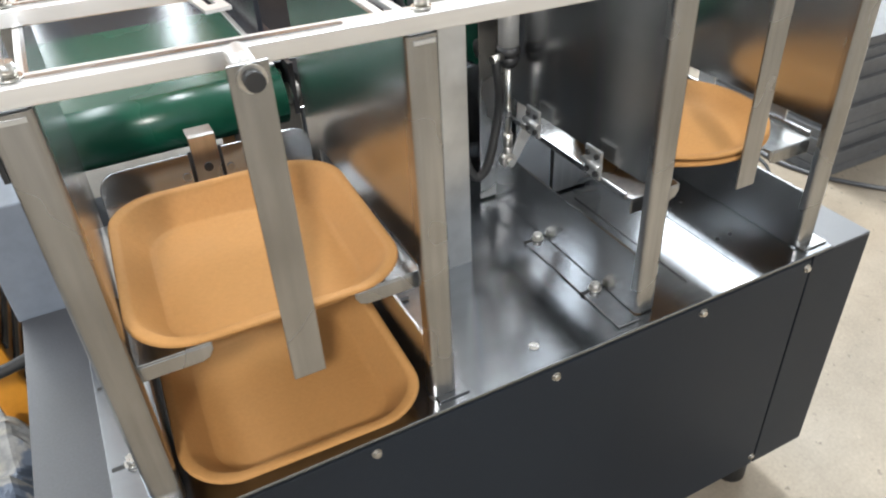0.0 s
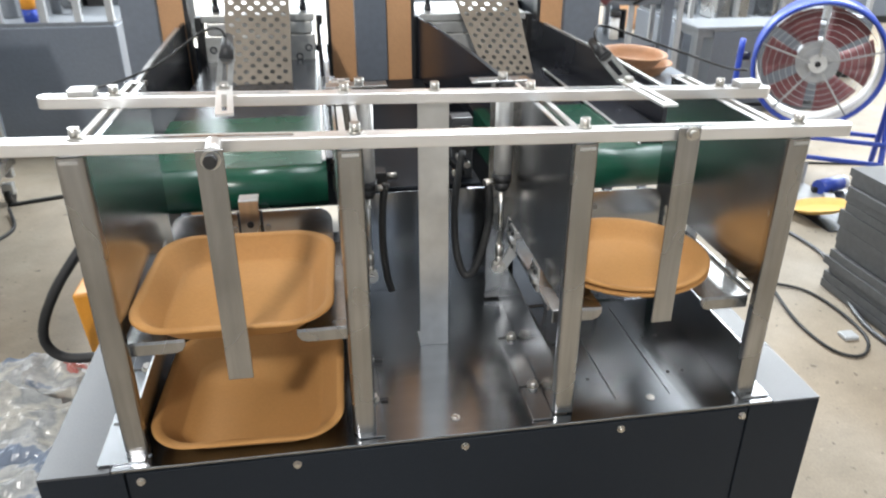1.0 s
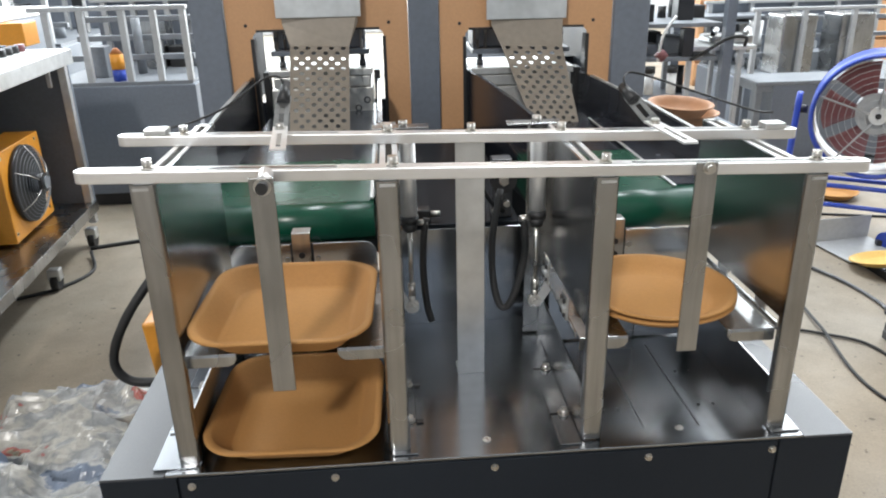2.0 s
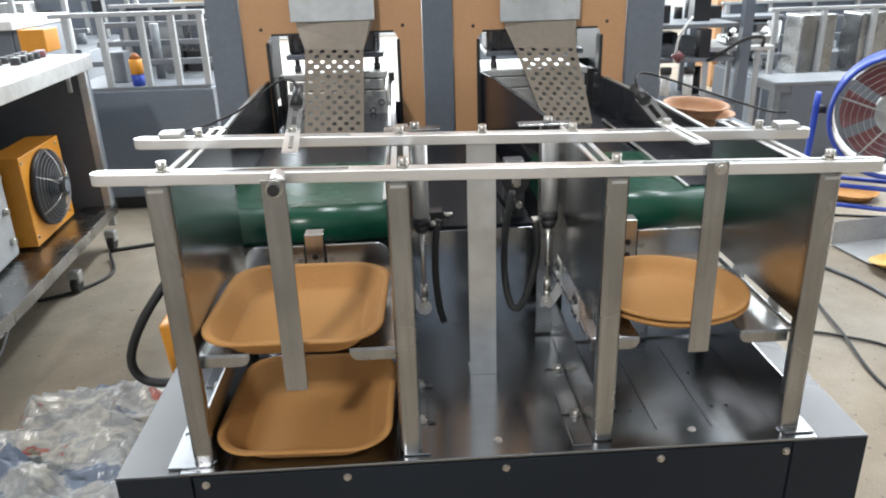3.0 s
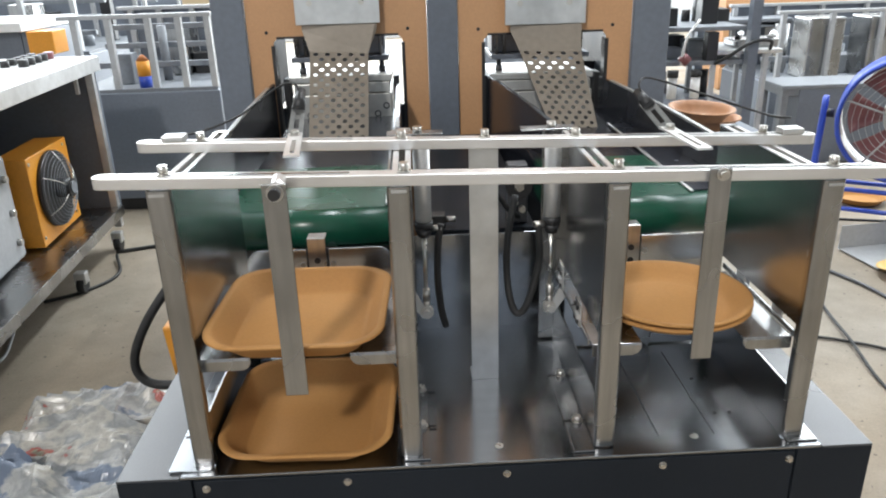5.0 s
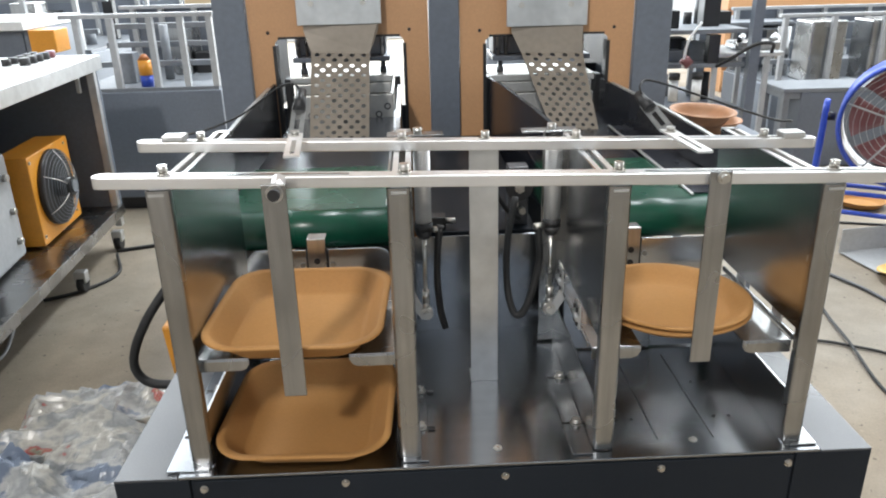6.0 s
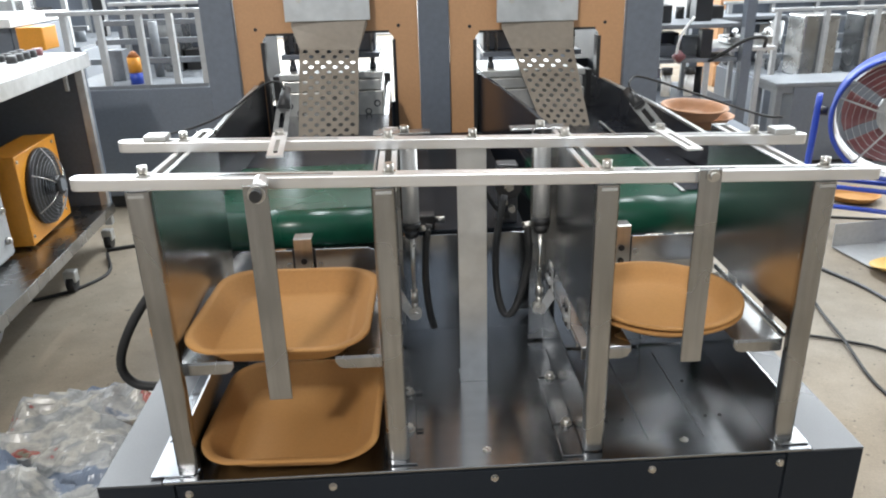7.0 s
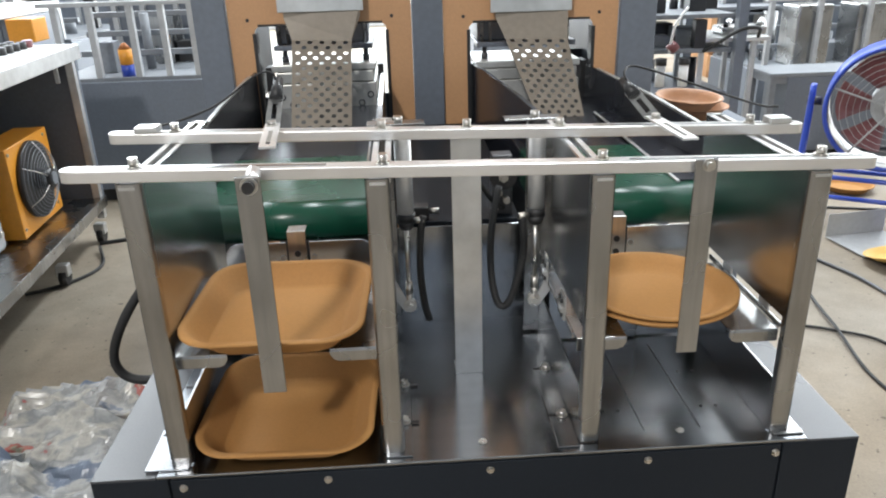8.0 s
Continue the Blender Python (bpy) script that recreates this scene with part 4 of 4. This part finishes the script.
# neighbouring machine with glazed hood
def glazed_cabinet(name, x0, x1, y0, y1, zb, zt, label, posts, rnd):
    c = thing(name, label, "machine")
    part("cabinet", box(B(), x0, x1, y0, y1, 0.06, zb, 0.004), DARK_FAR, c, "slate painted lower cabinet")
    part("plinth", box(B(), x0 + 0.03, x1 - 0.03, y0 + 0.03, y1 - 0.03, 0, 0.06), BLACK, c)
    part("bed", box(B(), x0 + 0.01, x1 - 0.01, y0 + 0.01, y1 - 0.01, zb, zb + 0.015), HAZE, c)
    for u in posts:
        x = x0 + u * (x1 - x0)
        for y in (y0 + 0.01, y1 - 0.04):
            part("post", box(B(), x - 0.013, x + 0.013, y, y + 0.03, zb + 0.015, zt, 0.002), GREY, c, "grey steel post")
    for y in (y0 + 0.008, y1 - 0.042):
        part("top_rail", box(B(), x0, x1, y, y + 0.034, zt, zt + 0.018, 0.002), GREY, c)
    # added slate sheet blocks the bright background behind the hood
    part("back_sheet", box(B(), x0 + 0.02, x1 - 0.02, y1 - 0.010, y1 - 0.004, zb + 0.015, zt), DARK_FAR, c)
    for k in range(7):
        x = x0 + 0.08 + (x1 - x0 - 0.16) * rnd.random()
        y = y0 + 0.15 + (y1 - y0 - 0.3) * rnd.random()
        h = (zt - zb) * (0.2 + 0.6 * rnd.random())
        w = 0.03 + 0.06 * rnd.random()
        m = rnd.choice([HAZE, GREY, BLACK, STEEL, HAZE])
        if rnd.random() < 0.5:
            part("machine_block", box(B(), x - w, x + w, y - w, y + w, zb + 0.015, zb + 0.015 + h, 0.004), m, c)
        else:
            part("machine_column", cyl(B(), (x, y, zb + 0.015), (x, y, zb + 0.015 + h), w * 0.6, 18), m, c)
    for k in range(3):
        z = zb + (zt - zb) * (0.25 + 0.25 * k)
        part("cross_beam", box(B(), x0 + 0.05, x1 - 0.05, y0 + 0.25 + 0.1 * k, y0 + 0.28 + 0.1 * k, z, z + 0.025, 0.002), HAZE, c)
    return c


rnd = random.Random(4)
near_cab = glazed_cabinet("glazed_machine", -1.25, -0.602, 3.0, 3.75, 0.540, 0.850, "slate machine with a steel-framed open hood", (0.10, 0.32, 0.58, 0.78, 0.97), rnd)
bottle = thing("spray_bottle", "small bottle with orange label and blue foot", "bottle")
part("bottle_foot", cyl(B(), (0, 0, 0), (0, 0, 0.05), 0.027, 20), BLUE, bottle, "blue lower half")
part("bottle_body", cyl(B(), (0, 0, 0.05), (0, 0, 0.115), 0.028, 20), ORANGE_BRIGHT, bottle, "orange label")
part("bottle_cap", cyl(B(), (0, 0, 0.115), (0, 0, 0.14), 0.027, 20, 0.008), BROWN, bottle)
bottle.location = (-0.935, 3.06, 0.555)
glazed_cabinet("glazed_machine", -2.6, -1.5, 3.9, 4.9, 0.62, 0.95, "slate machine with a steel-framed open hood", (0.05, 0.4, 0.7, 0.95), rnd)

side_table = thing("white_bench", "white-topped bench with an orange end panel", "table")
part("tabletop", box(B(), -2.6, -1.47, 3.15, 3.75, 0.80, 0.84, 0.004), WHITE, side_table)
part("end_panel", box(B(), -1.50, -1.462, 3.2, 3.7, 0.1, 0.798, 0.003), DARK_FAR, side_table)
part("control_box", box(B(), -1.46, -1.345, 3.16, 3.30, 0.70, 0.80, 0.004), ORANGE_BRIGHT, side_table, "bright orange control box")
part("front_panel", box(B(), -2.58, -1.503, 3.2, 3.24, 0.1, 0.798, 0.003), DARK_FAR, side_table)
for x in (-2.5, -1.62):
    part("leg", box(B(), x, x + 0.05, 3.3, 3.35, 0, 0.1), GALV, side_table)


# benches and machines on the fan's side
def open_bench(name, x0, x1, y0, y1, z, label, body, t=0.03):
    b = thing(name, label, "bench")
    part("bench_frame", frame_box(B(), x0, x1, y0, y1, 0.0, z - 0.02, t), HAZE, b, "grey square-tube frame")
    part("worktop", box(B(), x0 - 0.01, x1 + 0.01, y0 - 0.01, y1 + 0.01, z - 0.02, z, 0.003), HAZE, b, "grey steel worktop")
    if body:
        part("body_panel", box(B(), x0 + 0.035, x1 - 0.035, y0 + 0.002, y1 - 0.035, 0.05, z - 0.03), DARK_FAR, b, "slate painted body")
    return b


low_bench = open_bench("steel_bench", 2.03, 2.75, 3.20, 3.44, 0.435, "low steel bench with slate body", False)
part("body_panel", box(B(), 2.11, 2.74, 3.19, 3.42, 0.05, 0.414), DARK_FAR, low_bench, "slate painted body")
open_bench("steel_bench", 1.95, 2.55, 4.25, 4.8, 0.66, "steel bench with open frame and machine parts", False)
hood = glazed_cabinet("glazed_machine", 2.26, 3.45, 3.80, 4.5, 0.34, 0.715, "slate machine with polished steel hood posts", (0.03, 0.26, 0.5, 0.74, 0.97), random.Random(9))
for x in (2.46, 2.80):
    part("steel_bin", box(B(), x, x + 0.20, 3.84, 4.04, 0.355, 0.69, 0.01), STEEL, hood, "polished stainless box")
rack = thing("machine_rack", "dark open machine rack with hoses and regulators", "machine")
bm = frame_box(B(), 1.30, 1.86, 3.15, 3.85, 0.0, 1.45, 0.045)
part("rack_frame", bm, DARK_FAR, rack, "slate painted frame")
for z in (0.34, 0.545, 0.70):
    part("rack_shelf", box(B(), 1.345, 1.815, 3.2, 3.8, z, z + 0.02, 0.002), HAZE if z > 0.5 else DARK_FAR, rack)
rr = random.Random(11)
for k in range(16):
    x, y = 1.38 + 0.40 * rr.random(), 3.22 + 0.5 * rr.random()
    z = rr.choice([0.36, 0.565, 0.72])
    h, w = 0.05 + 0.10 * rr.random(), 0.02 + 0.04 * rr.random()
    m = rr.choice([HAZE, BLACK, HAZE, STEEL, BLACK, BLACK])
    if rr.random() < 0.5:
        part("rack_block", box(B(), x - w, x + w, y - w, y + w, z, z + h, 0.004), m, rack)
    else:
        part("rack_cylinder", cyl(B(), (x, y, z), (x, y, z + h), w, 16), m, rack)
for x in (1.47, 1.58):
    part("regulator", cyl(B(), (x, 3.16, 0.40), (x, 3.16, 0.50), 0.022, 16), WHITE_PLASTIC, rack, "white air regulator")
    part("regulator_cap", cyl(B(), (x, 3.16, 0.50), (x, 3.16, 0.53), 0.026, 16), BLACK, rack)
part("red_valve", cyl(B(), (1.49, 3.12, 0.57), (1.52, 3.12, 0.60), 0.025, 14), RED, rack, "red valve knob")
part("rack_hose", tube(B(), [(1.68, 3.2, 0.55), (1.74, 3.15, 0.60), (1.82, 3.12, 0.655), (1.91, 3.14, 0.655), (1.94, 3.2, 0.61)], 0.008), RUBBER, rack, "black hose")
part("rack_hose", tube(B(), [(1.56, 3.12, 0.76), (1.50, 3.1, 0.68), (1.49, 3.12, 0.56)], 0.006), WHITE_PLASTIC, rack)
clamp_bench = thing("clamp_bench", "pale steel bench with clamps behind the rack", "bench")
part("worktop", box(B(), 1.66, 2.00, 3.2, 3.55, 0.590, 0.610, 0.003), GALV, clamp_bench)
for x in (1.67, 1.92):
    for y in (3.21, 3.52):
        part("bench_leg", box(B(), x, x + 0.022, y, y + 0.022, 0.0, 0.590), GREY, clamp_bench)
part("vice_bed", box(B(), 1.80, 2.02, 3.28, 3.42, 0.610, 0.650, 0.01), STEEL, clamp_bench, "pale steel vice bed")
for k in range(3):
    x = 1.82 + 0.08 * k
    part("clamp", cyl(B(), (x, 3.30, 0.650), (x + 0.03, 3.33, 0.675), 0.014, 14), STEEL, clamp_bench)
# further machines in depth
rnd = random.Random(21)
for x0, y0 in ((-3.4, 6.2), (0.9, 6.4), (3.2, 6.6), (-5.0, 4.6), (4.6, 5.6)):
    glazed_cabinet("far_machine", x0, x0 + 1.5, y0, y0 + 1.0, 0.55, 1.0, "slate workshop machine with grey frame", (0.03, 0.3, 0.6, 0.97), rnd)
crate = thing("wooden_crate", "orange-brown wooden crate beside far machines", "crate")
for k in range(5):
    part("board", box(B(), 2.7, 4.4, 5.6, 5.64, 0.05 + 0.15 * k, 0.18 + 0.15 * k, 0.004), ORANGE, crate)
part("crate_body", box(B(), 2.72, 4.38, 5.645, 6.2, 0.0, 0.78), ORANGE, crate)

# stand for stray plates beside the conveyor
stand = thing("plate_stand", "dark narrow stand beside the conveyor", "stand")
part("stand_top", box(B(), 0.865, 1.10, 1.36, 1.62, 0.615, 0.630, 0.002), DARK_FAR, stand)
for x in (0.88, 1.07):
    for y in (1.38, 1.59):
        part("stand_leg", box(B(), x, x + 0.02, y, y + 0.02, 0, 0.615), DARK_FAR, stand)
stray = thing("round_plate", "brown moulded-fibre round plate on a dark stand", "plate", plate_mesh(0.080, 0.030), FIBRE_FAR, "stray plates")
stray.matrix_world = pose(0.985, 1.50, 0.630, 0, 0, 20)
copy_thing(stray, pose(0.952, 1.465, 0.661, 3, -2, 70))


# blue drum fan on a tubular stand
def drum_fan(at, turn):
    f = thing("drum_fan", "blue industrial drum fan with red blades on a stand", "fan")
    R, D, zc = 0.216, 0.17, 0.465
    bm = B()
    seg = 48
    prof = [(R, -D / 2 - 0.01), (R + 0.012, -D / 2), (R + 0.004, -D / 2 + 0.012), (R + 0.004, D / 2 - 0.012), (R + 0.012, D / 2), (R, D / 2 + 0.01), (R - 0.004, D / 2), (R - 0.004, -D / 2)]
    rings = [[bm.verts.new((r * math.cos(2 * math.pi * k / seg), y, zc + r * math.sin(2 * math.pi * k / seg))) for k in range(seg)] for r, y in prof]
    for a, b in zip(rings, rings[1:] + rings[:1]):
        for k in range(seg):
            bm.faces.new((a[k], a[(k + 1) % seg], b[(k + 1) % seg], b[k])).smooth = True
    bmesh.ops.recalc_face_normals(bm, faces=bm.faces)
    part("drum", bm, BLUE, f, "blue enamelled drum")
    bm = B()
    rings = [[bm.verts.new(((R - 0.006) * math.cos(2 * math.pi * k / seg), y, zc + (R - 0.006) * math.sin(2 * math.pi * k / seg))) for k in range(seg)] for y in (-D / 2 + 0.004, D / 2 - 0.004)]
    for k in range(seg):
        bm.faces.new((rings[0][k], rings[0][(k + 1) % seg], rings[1][(k + 1) % seg], rings[1][k])).smooth = True
    part("drum_lining", bm, WHITE_PLASTIC, f, "pale inner drum wall")
    part("motor", cyl(B(), (0, -0.02, zc), (0, 0.09, zc), 0.075, 28), GREY, f, "grey motor")
    part("hub", cyl(B(), (0, -0.055, zc), (0, -0.02, zc), 0.032, 24), WHITE_PLASTIC, f, "white hub")
    part("hub_nut", cyl(B(), (0, -0.062, zc), (0, -0.055, zc), 0.011, 6), BLACK, f)
    for k in range(6):
        a0 = 2 * math.pi * k / 6
        bm = B()
        grid = []
        for i in range(5):
            r = 0.05 + (R - 0.075) * i / 4
            row = []
            for j in range(5):
                a = a0 + (j - 2) * 0.21 * (0.8 + 0.25 * i / 4)
                row.append(bm.verts.new((r * math.cos(a), 0.035 + (j - 2) * 0.014, zc + r * math.sin(a))))
            grid.append(row)
        for i in range(4):
            for j in range(4):
                bm.faces.new((grid[i][j], grid[i][j + 1], grid[i + 1][j + 1], grid[i + 1][j])).smooth = True
        b = part("blade", bm, RED, f, "dark red fan blade")
        b.modifiers.new("thick", "SOLIDIFY").thickness = 0.004
    for k in range(5):
        a = radians(90 + 72 * k)
        bm = B()
        cyl(bm, (0.03 * math.cos(a), -D / 2 + 0.01, zc + 0.03 * math.sin(a)), ((R - 0.004) * math.cos(a), -D / 2 + 0.004, zc + (R - 0.004) * math.sin(a)), 0.0035, 8)
        part("spoke", bm, GREY, f)
    bm = B()
    for k in range(2, 10):
        r = R * k / 10
        tube(bm, [(r * math.cos(radians(a)), -D / 2 - 0.004, zc + r * math.sin(radians(a))) for a in range(0, 361, 15)], 0.0010, 4, 1)
    part("wire_guard", bm, GREY, f, "thin wire guard")
    for s in (-1, 1):
        part("stand_leg", tube(B(), [(s * 0.27, -0.02, zc + 0.06), (s * 0.275, -0.05, zc - 0.2), (s * 0.28, -0.13, 0.012)], 0.011, 10), BLUE, f, "blue tubular leg")
        part("stand_leg", tube(B(), [(s * 0.27, 0.02, zc + 0.06), (s * 0.275, 0.06, zc - 0.2), (s * 0.28, 0.16, 0.012)], 0.011, 10), BLUE, f, "blue tubular leg")
        part("pivot", cyl(B(), (s * 0.235, 0, zc), (s * 0.285, 0, zc), 0.016, 16), BLACK, f)
    for y, z in ((-0.085, 0.20), (-0.105, 0.13), (0.10, 0.18)):
        part("cross_tube", cyl(B(), (-0.28, y, z), (0.28, y, z), 0.009, 12), BLUE, f)
    f.matrix_world = pose(*at, 0, 0, turn)
    return f


drum_fan((2.03, 2.27, 0), -32)


# film scraps, cables and litter on the floor
def crumple(name, x0, x1, y0, y1, h, seed, label, mat):
    bm = B()
    nx, ny = 96, 120
    off = Vector((seed * 3.1, seed * 1.7, 0.4))
    grid = []
    for j in range(ny + 1):
        row = []
        for i in range(nx + 1):
            u, v = i / nx, j / ny
            bend = 0.35 * noise.noise(Vector((u * 2.2, v * 2.0, seed)))
            p = Vector((u * 1.4, v * 9.0 + bend * 2.4 + 0.6 * u, 0)) + off
            # long flattened folds, each overlapping the next, with small creases across
            step = (v * 6.0 + bend + 0.3 * u) % 1.0
            fold = 0.40 + 0.42 * step ** 0.8 - 0.20 * abs(noise.noise(p * 0.7)) + 0.15 * noise.noise(Vector((u * 3, v * 3, seed + 4)))
            cell = noise.voronoi(Vector((u * 3.4 + 0.6 * v, v * 11, seed)))[0]
            small = noise.voronoi(Vector((u * 9, v * 22 + u * 4, seed + 3)))[0]
            crease = 0.20 - 0.30 * min(0.6, cell[1] - cell[0]) - 0.10 * min(0.5, small[1] - small[0])
            edge = min(u, 1 - u, v, 1 - v) * 7
            z = h * min(1, edge) ** 0.7 * (fold + crease)
            jx, jy = 0.05 * noise.noise(p * 0.8 + Vector((9, 0, 0))), 0.05 * noise.noise(p * 0.8 + Vector((0, 9, 0)))
            row.append(bm.verts.new((x0 + u * (x1 - x0) + jx, y0 + v * (y1 - y0) + jy, max(0.002, z))))
        grid.append(row)
    for j in range(ny):
        for i in range(nx):
            bm.faces.new((grid[j][i], grid[j][i + 1], grid[j + 1][i + 1], grid[j + 1][i]))
    return thing(name, label, "plastic sack", bm, mat)


def printed_film():
    """Silvery film with white, blue-grey and a few red printed patches."""
    m = bpy.data.materials.new("printed_film")
    m.use_nodes = True
    nt = m.node_tree
    n, l = nt.nodes, nt.links
    b = n["Principled BSDF"]
    geo = n.new("ShaderNodeNewGeometry")
    vor = n.new("ShaderNodeTexNoise")
    vor.inputs["Scale"].default_value, vor.inputs["Detail"].default_value = 10, 5
    ramp = n.new("ShaderNodeValToRGB")
    ramp.color_ramp.interpolation = "LINEAR"
    stops = ((0.0, (0.15, 0.18, 0.25)), (0.42, (0.19, 0.23, 0.30)), (0.46, (0.46, 0.46, 0.45)), (0.53, (0.30, 0.31, 0.31)), (0.585, (0.50, 0.48, 0.43)), (0.645, (0.33, 0.32, 0.30)), (0.668, (0.44, 0.10, 0.09)), (0.71, (0.34, 0.38, 0.28)))
    while len(ramp.color_ramp.elements) < len(stops):
        ramp.color_ramp.elements.new(0.5)
    for e, (p, c) in zip(ramp.color_ramp.elements, stops):
        e.position, e.color = p, (*c, 1)
    mp = n.new("ShaderNodeMapping")
    mp.inputs["Scale"].default_value = (0.8, 1.5, 1.0)
    l.new(geo.outputs["Position"], mp.inputs["Vector"])
    l.new(mp.outputs[0], vor.inputs["Vector"])
    l.new(vor.outputs["Fac"], ramp.inputs["Fac"])
    l.new(ramp.outputs[0], b.inputs["Base Color"])
    b.inputs["Roughness"].default_value, b.inputs["Metallic"].default_value = 0.27, 0.0
    nz = n.new("ShaderNodeTexNoise")
    nz.inputs["Scale"].default_value, nz.inputs["Detail"].default_value = 16, 3
    bp = n.new("ShaderNodeBump")
    bp.inputs["Strength"].default_value, bp.inputs["Distance"].default_value = 0.35, 0.01
    l.new(geo.outputs["Position"], nz.inputs["Vector"]), l.new(nz.outputs["Fac"], bp.inputs["Height"]), l.new(bp.outputs[0], b.inputs["Normal"])
    return m


FILM = printed_film()
crumple("film_sack", -0.68, -0.17, 0.50, 1.28, 0.195, 2, "crumpled printed plastic film sack on the floor", FILM)
crumple("film_sack", -1.0, -0.48, 0.36, 1.04, 0.19, 5, "crumpled printed plastic film sack on the floor", FILM)

hose = thing("black_hose", "thick black rubber hose curving beside the cabinet", "hose", tube(B(), [(-0.13, 0.98, 0.60), (-0.19, 0.93, 0.53), (-0.25, 0.9, 0.45), (-0.285, 0.9, 0.37), (-0.265, 0.9, 0.325), (-0.20, 0.90, 0.32), (-0.128, 0.90, 0.34)], 0.0085, 10), RUBBER)
radiator = thing("orange_radiator", "orange finned radiator leaning behind the cabinet", "radiator")
part("radiator_frame", box(B(), -0.025, 0.025, -0.10, 0.10, 0, 0.38, 0.006), ORANGE_BRIGHT, radiator)
for k in range(9):
    z = 0.035 + 0.037 * k
    part("fin", box(B(), -0.029, 0.029, -0.085, 0.085, z, z + 0.014), BLACK, radiator)
radiator.matrix_world = pose(-0.215, 1.12, 0, 0, -5, 0)

floor_plate = thing("yellow_plate", "yellow shallow plate lying on floor scrap", "plate", plate_mesh(0.105, 0.02), YELLOW_PLATE)
floor_plate.matrix_world = pose(1.90, 1.90, 0.030, -12, -6, 0)
fallen = thing("round_plate", "tan moulded-fibre plate lying on the floor under the fan", "plate", plate_mesh(0.11, 0.03), FIBRE, "stray plates")
fallen.matrix_world = pose(2.19, 2.71, 0.002, 0, 0, 15)
scrap = thing("steel_offcut", "bent steel sheet offcut lying on the floor", "scrap")
bm = B()
box(bm, -0.12, 0.12, -0.10, 0.10, 0, 0.004, 0.001), box(bm, -0.12, 0.12, 0.10, 0.104, 0, 0.09, 0.001)
part("bent_sheet", bm, GREY, scrap)
scrap.matrix_world = pose(1.93, 2.08, 0.006, 0, 0, 8)
mat_ob = thing("black_sheet", "black plastic sheet under the scrap", "sheet", box(B(), 1.86, 2.35, 1.78, 2.12, 0.001, 0.004), BLACK_GLOSS)
rnd = random.Random(8)
for k in range(10):
    x, y = 2.0 + 0.30 * rnd.random(), 1.80 + 0.35 * rnd.random()
    s = 0.02 + 0.03 * rnd.random()
    ob = thing("scrap_piece", "small dark piece of workshop scrap", "scrap", box(B(), -s, s, -s * 0.6, s * 0.6, 0, s * 0.8, 0.003), rnd.choice([GREY, BLACK, BROWN, GALV, BLACK]), "scrap on the floor")
    ob.matrix_world = pose(x, y, 0.004, 0, 0, 180 * rnd.random())
can = thing("spray_can", "blue and white spray can lying in scrap", "can")
part("can_body", cyl(B(), (0, 0, 0.03), (0.11, 0.03, 0.03), 0.028, 18), BLUE, can)
part("can_cap", cyl(B(), (0.11, 0.03, 0.03), (0.135, 0.037, 0.03), 0.024, 18), WHITE_PLASTIC, can)
can.location = (2.02, 2.09, 0.004)
stack = thing("sheet_stack", "stack of grey boards on the floor", "stack")
rnd = random.Random(3)
for k in range(15):
    dx, dy = 0.02 * rnd.random(), 0.02 * rnd.random()
    part("sheet", box(B(), 1.60 + dx, 2.1 + dx, 1.02 + dy, 1.44 + dy, 0.003 + 0.024 * k, 0.003 + 0.024 * k + 0.0232, 0.001), BOARD, stack)


def cable(pts, r, label, mat=RUBBER):
    return thing("floor_cable", label, "cable", tube(B(), pts, r, 8, 8), mat, "cables on the floor")


cable([(1.62, 2.1, 0.006), (1.504, 1.733, 0.006), (1.449, 1.476, 0.016), (1.414, 1.27, 0.006), (1.424, 1.13, 0.006), (1.48, 1.095, 0.006), (1.545, 1.165, 0.006), (1.56, 1.30, 0.006), (1.535, 1.42, 0.006), (1.45, 1.482, 0.006), (1.373, 1.519, 0.006), (1.15, 1.58, 0.006)], 0.0042, "black rubber cable looped on the concrete floor")
cable([(1.52, 2.35, 0.007), (1.655, 1.98, 0.007), (1.718, 1.79, 0.007), (1.722, 1.58, 0.007), (1.62, 1.36, 0.012), (1.578, 1.15, 0.007), (1.66, 0.95, 0.007), (1.9, 0.7, 0.007)], 0.006, "dark grey cable on the concrete floor", WORN)
cable([(2.5, 2.35, 0.005), (2.1, 2.45, 0.005), (1.6, 2.6, 0.005), (1.2, 2.7, 0.005)], 0.005, "thin black cable on the concrete floor")
cable([(-0.95, 2.45, 0.006), (-0.75, 2.52, 0.006), (-0.45, 2.62, 0.006), (-0.2, 2.72, 0.006)], 0.008, "black cable on the concrete floor")
cable([(-0.92, 2.38, 0.02), (-0.86, 2.22, 0.006), (-0.92, 2.08, 0.006), (-1.03, 2.0, 0.006)], 0.006, "thin black cable on the concrete floor")
cable([(-1.10, 2.02, 0.007), (-1.06, 1.88, 0.006), (-1.0, 1.72, 0.006), (-0.972, 1.60, 0.006), (-1.02, 1.46, 0.006), (-1.15, 1.38, 0.006)], 0.0045, "pale grey cable on the concrete floor", GREY)
part("cable_joint", box(B(), 1.485, 1.525, 1.165, 1.20, 0.0, 0.012, 0.004), GREY, thing("cable_clip", "small grey clip on the floor", "clip"))
